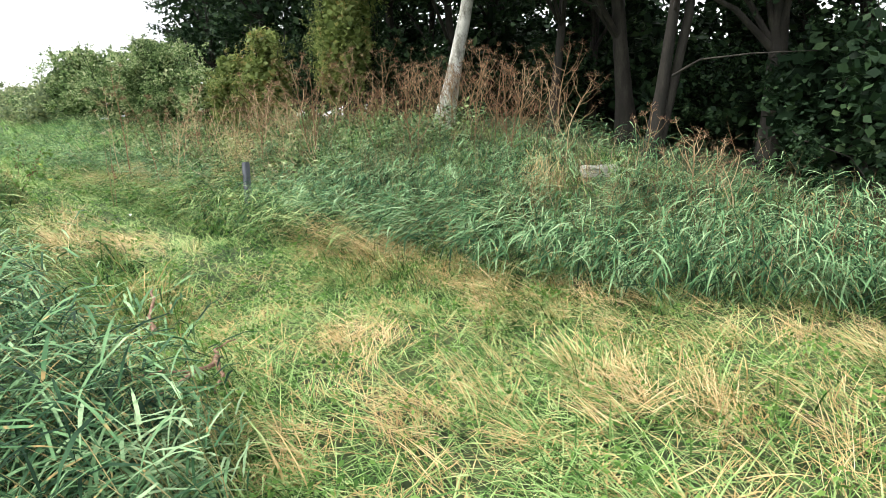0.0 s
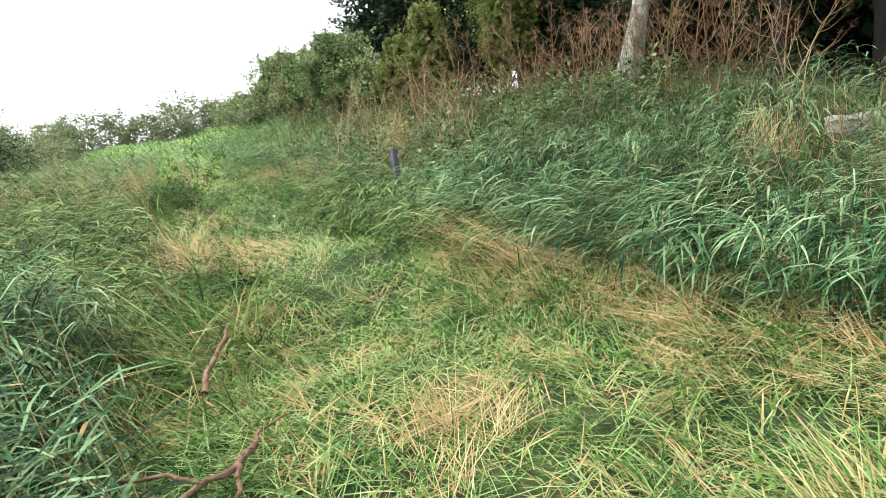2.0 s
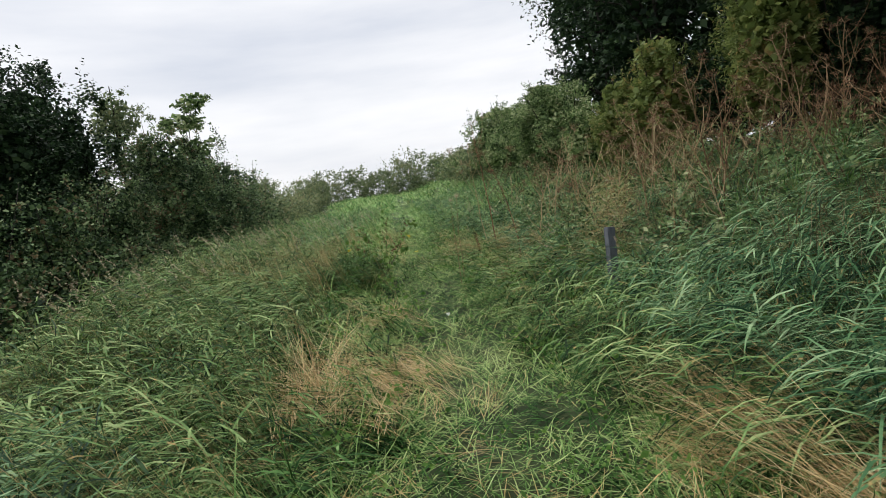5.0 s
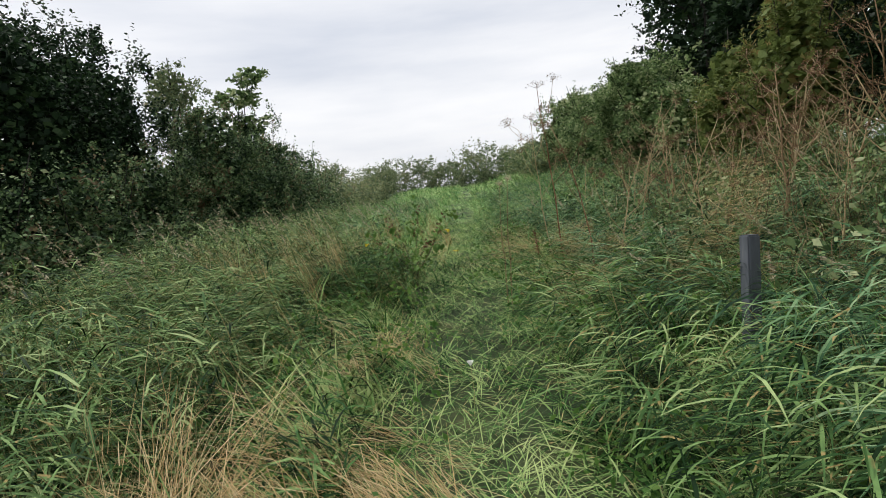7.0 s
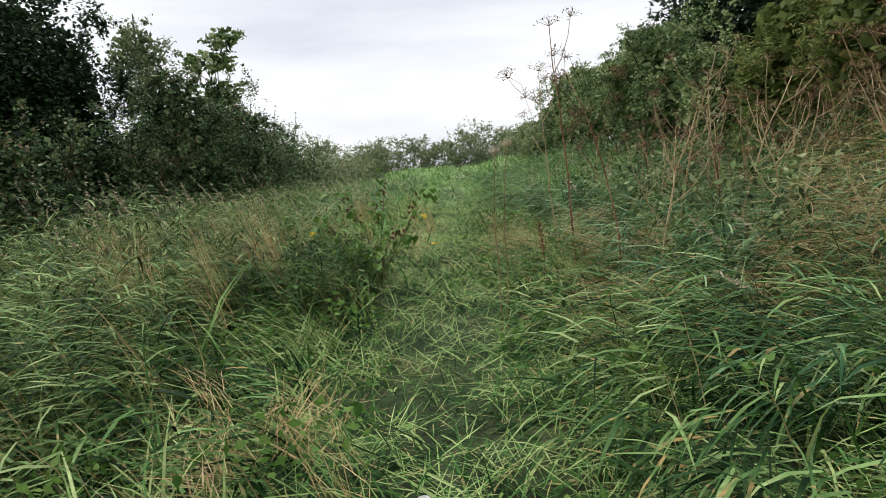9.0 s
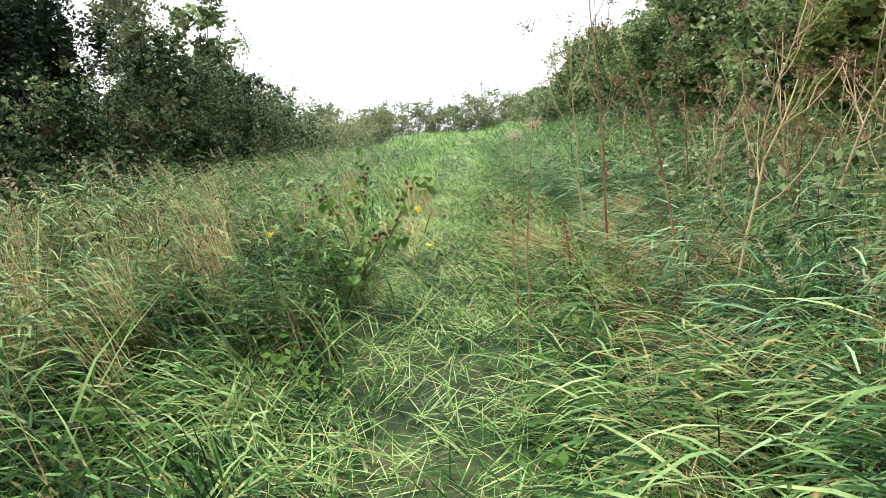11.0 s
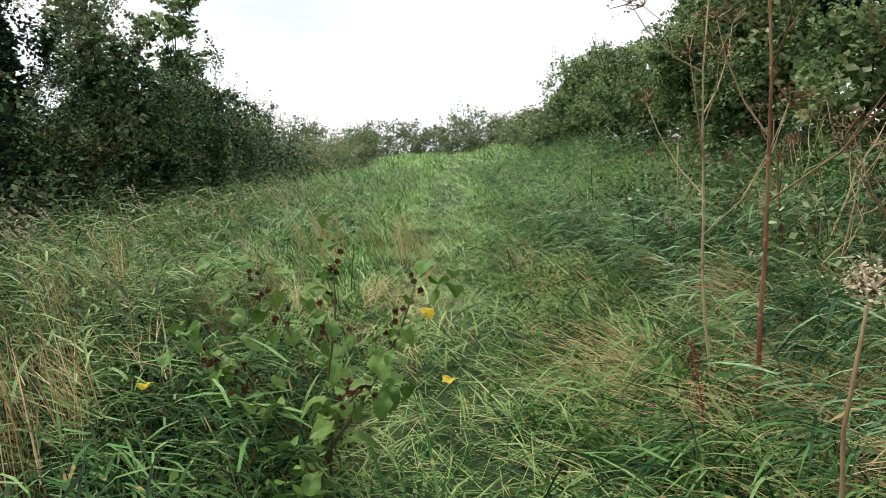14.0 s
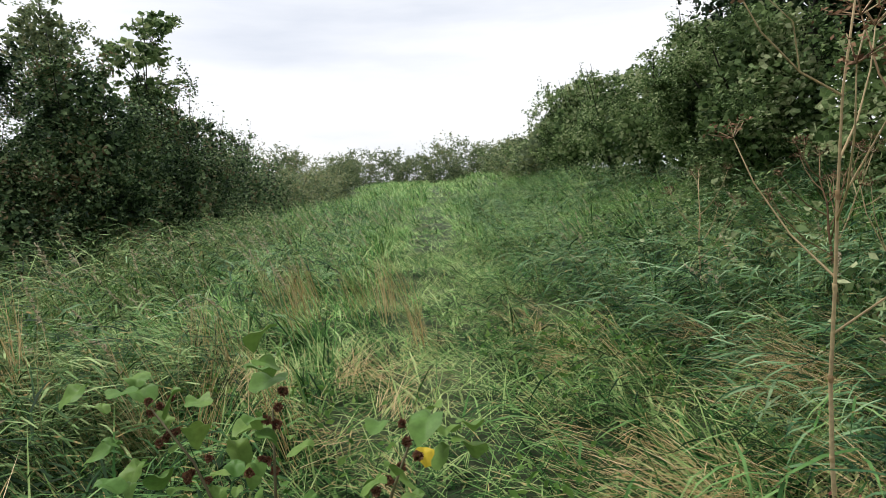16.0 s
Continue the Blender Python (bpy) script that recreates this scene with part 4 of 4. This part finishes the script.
bm = bmesh.new()
bmesh.ops.create_cube(bm, size=1.0, matrix=Matrix.Diagonal((0.5, 0.26, 0.32, 1)))
bmesh.ops.subdivide_edges(bm, edges=bm.edges[:], cuts=5, use_grid_fill=True)
for vert in bm.verts:
    vert.co += 0.025 * noise.noise_vector(vert.co * 6)
bmesh.ops.bevel(bm, geom=[e for e in bm.edges if e.calc_face_angle(0) > 1.0], offset=0.02, segments=2, affect="EDGES")
me = bpy.data.meshes.new("concrete_block")
bm.to_mesh(me)
bm.free()
me.materials.append(M_CONCRETE)
block = tagged(new("concrete_block", me), "pale weathered concrete block half buried in the reeds", "block")
block.matrix_world = pose(1.9, 9.35, 0.6, 3, -4, -8)


def branch_thing(name, label, lines):
    heap = Heap()
    for pts, r in lines:
        pts = np.array(pts, float)
        k = np.linspace(0, len(pts) - 1, 3 * len(pts))
        i = np.minimum(k.astype(int), len(pts) - 2)
        fine = pts[i] + (pts[i + 1] - pts[i]) * (k - i)[:, None]
        fine += 0.006 * np.sin(np.arange(len(fine))[:, None] * (1.7, 2.3, 1.1))
        tube(heap, fine, np.linspace(r, r * 0.45, len(fine)), 8)
    return tagged(heap.thing(name, M_TWIG), label, "branch")


branch_thing("dead_branch", "forked bare reddish-brown branch lying in the grass", [
    ([(-1.3, 3.9, 0.12), (-1.22, 3.72, 0.16), (-1.28, 3.59, 0.15), (-1.4, 3.4, 0.1), (-1.48, 3.24, 0.06)], 0.017),
    ([(-1.22, 3.72, 0.16), (-1.14, 3.63, 0.13), (-1.13, 3.5, 0.08)], 0.014),
    ([(-1.28, 3.59, 0.15), (-1.52, 3.63, 0.14), (-1.76, 3.52, 0.12), (-1.95, 3.38, 0.08)], 0.011),
    ([(-1.3, 3.9, 0.12), (-1.37, 4.02, 0.12), (-1.3, 4.16, 0.12)], 0.01),
])
branch_thing("dead_branch", "pale crooked stick lying on the trodden grass", [([(-1.86, 4.2, 0.15), (-2.0, 4.38, 0.19), (-2.06, 4.56, 0.23), (-2.2, 4.78, 0.27)], 0.019)])

# burdock
bx, by = xy(12.38, 2.37)
burdock = anchor("burdock", (bx, by, float(ground_z(12.38, 2.37))), "burdock with broad yellow-green leaves and brown burs", "plant")
rng = np.random.default_rng(61)


def broad_leaf(p, heading, size, tilt, rng):
    """A heart-shaped leaf with a raised rim and a fold along its midrib."""
    heap = Heap()
    ang = np.linspace(0, 2 * np.pi, 19)[:-1]
    r = 0.5 * size * (1 - 0.28 * np.cos(ang)) * (1 + 0.09 * np.sin(4 * ang + rng.uniform(0, 6)) + 0.07 * np.sin(7 * ang + rng.uniform(0, 6)))
    x, y = r * np.cos(np.pi - ang) + 0.35 * size, r * 0.82 * np.sin(ang)
    z = 0.3 * np.abs(y) - rng.uniform(0.1, 0.7) * x**2 / size + 0.09 * size * np.sin(3 * ang + rng.uniform(0, 6))
    rim = np.stack([x, y, z], -1)
    mid = np.array([[0.35 * size, 0, -0.03 * size]])
    v = np.concatenate([rim, 0.5 * rim + 0.5 * mid + (0, 0, 0.004), mid])
    m = np.array(pose(*p, 0, tilt, math.degrees(heading)))
    v = v @ m[:3, :3].T + m[:3, 3]
    n = len(ang)
    heap.add(v, [[i, (i + 1) % n, n + (i + 1) % n, n + i] for i in range(n)], [[n + i, n + (i + 1) % n, 2 * n] for i in range(n)])
    return heap


stalks = [((0, 0, 0), (0.05, 0.0, 0.45), (0.12, 0.05, 0.95)), ((0, 0, 0.1), (-0.28, 0.05, 0.5), (-0.5, -0.1, 0.88)), ((0, 0, 0.15), (0.2, 0.2, 0.5), (0.38, 0.3, 0.86)), ((0, 0, 0.1), (-0.1, -0.2, 0.4), (-0.28, -0.4, 0.62)), ((0, 0, 0.1), (0.25, -0.1, 0.4), (0.5, -0.05, 0.6))]
for a, b, c in stalks:
    heap = Heap()
    a, b, c = (np.array(e) * (0.85, 0.85, 1.0) for e in (a, b, c))
    tube(heap, [a, 0.5 * (a + b) + 0.01, b, 0.5 * (b + c) + 0.015, c], [0.008, 0.007, 0.0055, 0.004, 0.003], 6)
    heap.thing("stalk", M_BURSTEM, burdock)
    for j in range(20):
        p = b + (c - b) * (j / 2 + rng.random()) / 7.5
        broad_leaf(p + rng.normal(0, 0.06, 3), rng.uniform(0, 6.3), rng.uniform(0.035, 0.095), rng.uniform(-35, 50), rng).thing("leaf", M_BURLEAF, burdock)
    knots = [b + (c - b) * f for f in (0.45, 0.75, 1.0)]
    for j in range(13):
        p = knots[j % 3] + rng.normal(0, 0.03, 3)
        heap = Heap()
        d = rng.normal(size=(90, 3))
        d /= np.linalg.norm(d, axis=1, keepdims=True)
        e = np.cross(d, rng.normal(size=(90, 3)))
        v = np.stack([p + e * 0.0045 + d * 0.0045, p - e * 0.0045 + d * 0.0045, p + d * rng.uniform(0.009, 0.016, (90, 1))], 1)
        heap.add(v, None, (np.arange(90) * 3)[:, None] + np.arange(3))
        heap.thing("bur", M_BUR, burdock)
for j in range(34):
    broad_leaf(np.array((rng.normal(0, 0.24), rng.normal(0, 0.24), rng.uniform(0.25, 0.8))), rng.uniform(0, 6.3), rng.uniform(0.05, 0.115), rng.uniform(-10, 40), rng).thing("leaf", M_YELLOW if j % 13 == 4 else M_BURLEAF, burdock)


# dock, flower, seeding grasses
dx, dy = xy(12.35, 3.9)
dock = anchor("dock_plant", (dx, dy, float(ground_z(12.35, 3.9)) + 0.1), "dark red dock seed spike in the grass", "plant")
heap, seeds = Heap(), Heap()
tube(heap, [(0, 0, 0), (-0.03, 0.02, 0.2), (-0.1, 0.06, 0.42)], [0.005, 0.004, 0.002], 5)
k = rng.random(260)
leaves(seeds, np.stack([-0.02 - 0.09 * k, 0.01 + 0.06 * k, 0.14 + 0.3 * k], -1) + rng.normal(0, 0.014, (260, 3)), 0.013, rng, 0.7)
heap.thing("stem", M_DOCK, dock)
tagged(seeds.thing("seed_tuft", M_DOCK, dock), kind="stuff")

flower = anchor("white_flower", (-4.33, 7.95, 0.05), "small white bindweed flower in the grass", "flower")
heap = Heap()
tube(heap, [(0, 0, 0), (0.01, 0, 0.14), (0.0, 0.0, 0.27)], [0.002, 0.002, 0.0015], 4)
heap.thing("stem", M_STEM, flower)
heap = Heap()
ang = np.arange(10) * 2 * np.pi / 10
rim = np.stack([0.021 * np.cos(ang), 0.021 * np.sin(ang), 0.3 + 0.004 * np.sin(5 * ang)], -1)
heap.add(np.concatenate([rim, [[0, 0, 0.27]]]), None, [[i, (i + 1) % 10, 10] for i in range(10)])
heap.thing("petals", M_PETAL, flower)


def seeding_grass(label, seed, spots, height):
    """Tall culms that end in loose drooping panicles."""
    rng = np.random.default_rng(seed)
    s, w = spots
    n = len(s)
    root = on_ground(s, w)
    h = WIND + rng.normal(0, 0.5, n)
    lean, bend, ln = np.abs(rng.normal(0.15, 0.1, n)), rng.uniform(0.3, 0.9, n), height * rng.uniform(0.75, 1.15, n)
    culm, head = Heap(), Heap()
    strips(culm, root, h, lean, bend, ln, np.full(n, 0.0035), 4, 1.0, 1.5, rng)
    line = curve_points(root, h, lean, bend, ln, 4)
    for k in range(34):
        f = rng.uniform(0.12, 1.0, n)[:, None]
        p = line[:, 3] + (line[:, 4] - line[:, 3]) * f + rng.normal(0, 0.009, (n, 3)) * (1.15 - f)
        leaves(head, p, 0.03, rng, 0.3)
    thing = anchor("seeding_grass", on_ground(s.mean(), w.mean()), label, "grass", kind="stuff")
    for nm, hp, mt in (("culm", culm, M_STEM), ("panicle", head, M_PANICLE)):
        ob = hp.thing(nm, mt, thing)
        ob.matrix_parent_inverse = Matrix.Translation(thing.location).inverted()
        tagged(ob, kind="stuff")


rng = np.random.default_rng(71)
seeding_grass("tall grass with drooping tan seed heads along the open edge", 72, scatter(rng, 5, 7.5, 16.0, -1.2, 1.0), 1.25)
seeding_grass("grass with tan seed heads on the embankment", 73, scatter(rng, 3.0, 12.5, 26.0, -1.5, 2.3), 0.95)
straw_patch("bleached dead grass hanging in a mound on the bank", 152, 10.4, 5.5, (0.28, 0.22), 900, (0.25, 0.5), 4.2, 0.85, 1.5, 0.8)
straw_patch("brown dead reed leaves hanging in a curtain on the bank", 153, 4.75, 6.95, (0.2, 0.2), 420, (0.28, 0.5), 4.2, 0.5, 2.35, 0.5)
straw_patch("upright dry tan culms among the grass", 150, 15.6, 2.0, (1.0, 0.55), 420, (0.35, 0.62), WIND, 0.0, 0.22, 0.8)
straw_patch("upright dry tan culms along the open edge", 154, 13.4, 0.3, (1.1, 0.5), 420, (0.35, 0.6), WIND, 0.1, 0.45, 0.8)
straw_patch("upright dry tan culms among the grass", 151, 11.6, 1.2, (0.5, 0.35), 320, (0.4, 0.65), WIND, 0.0, 0.35, 0.6)
seeding_grass("grass with tan seed heads along the bank foot", 74, scatter(rng, 2.0, 8.0, 20.0, 4.6, 6.5), 0.95)
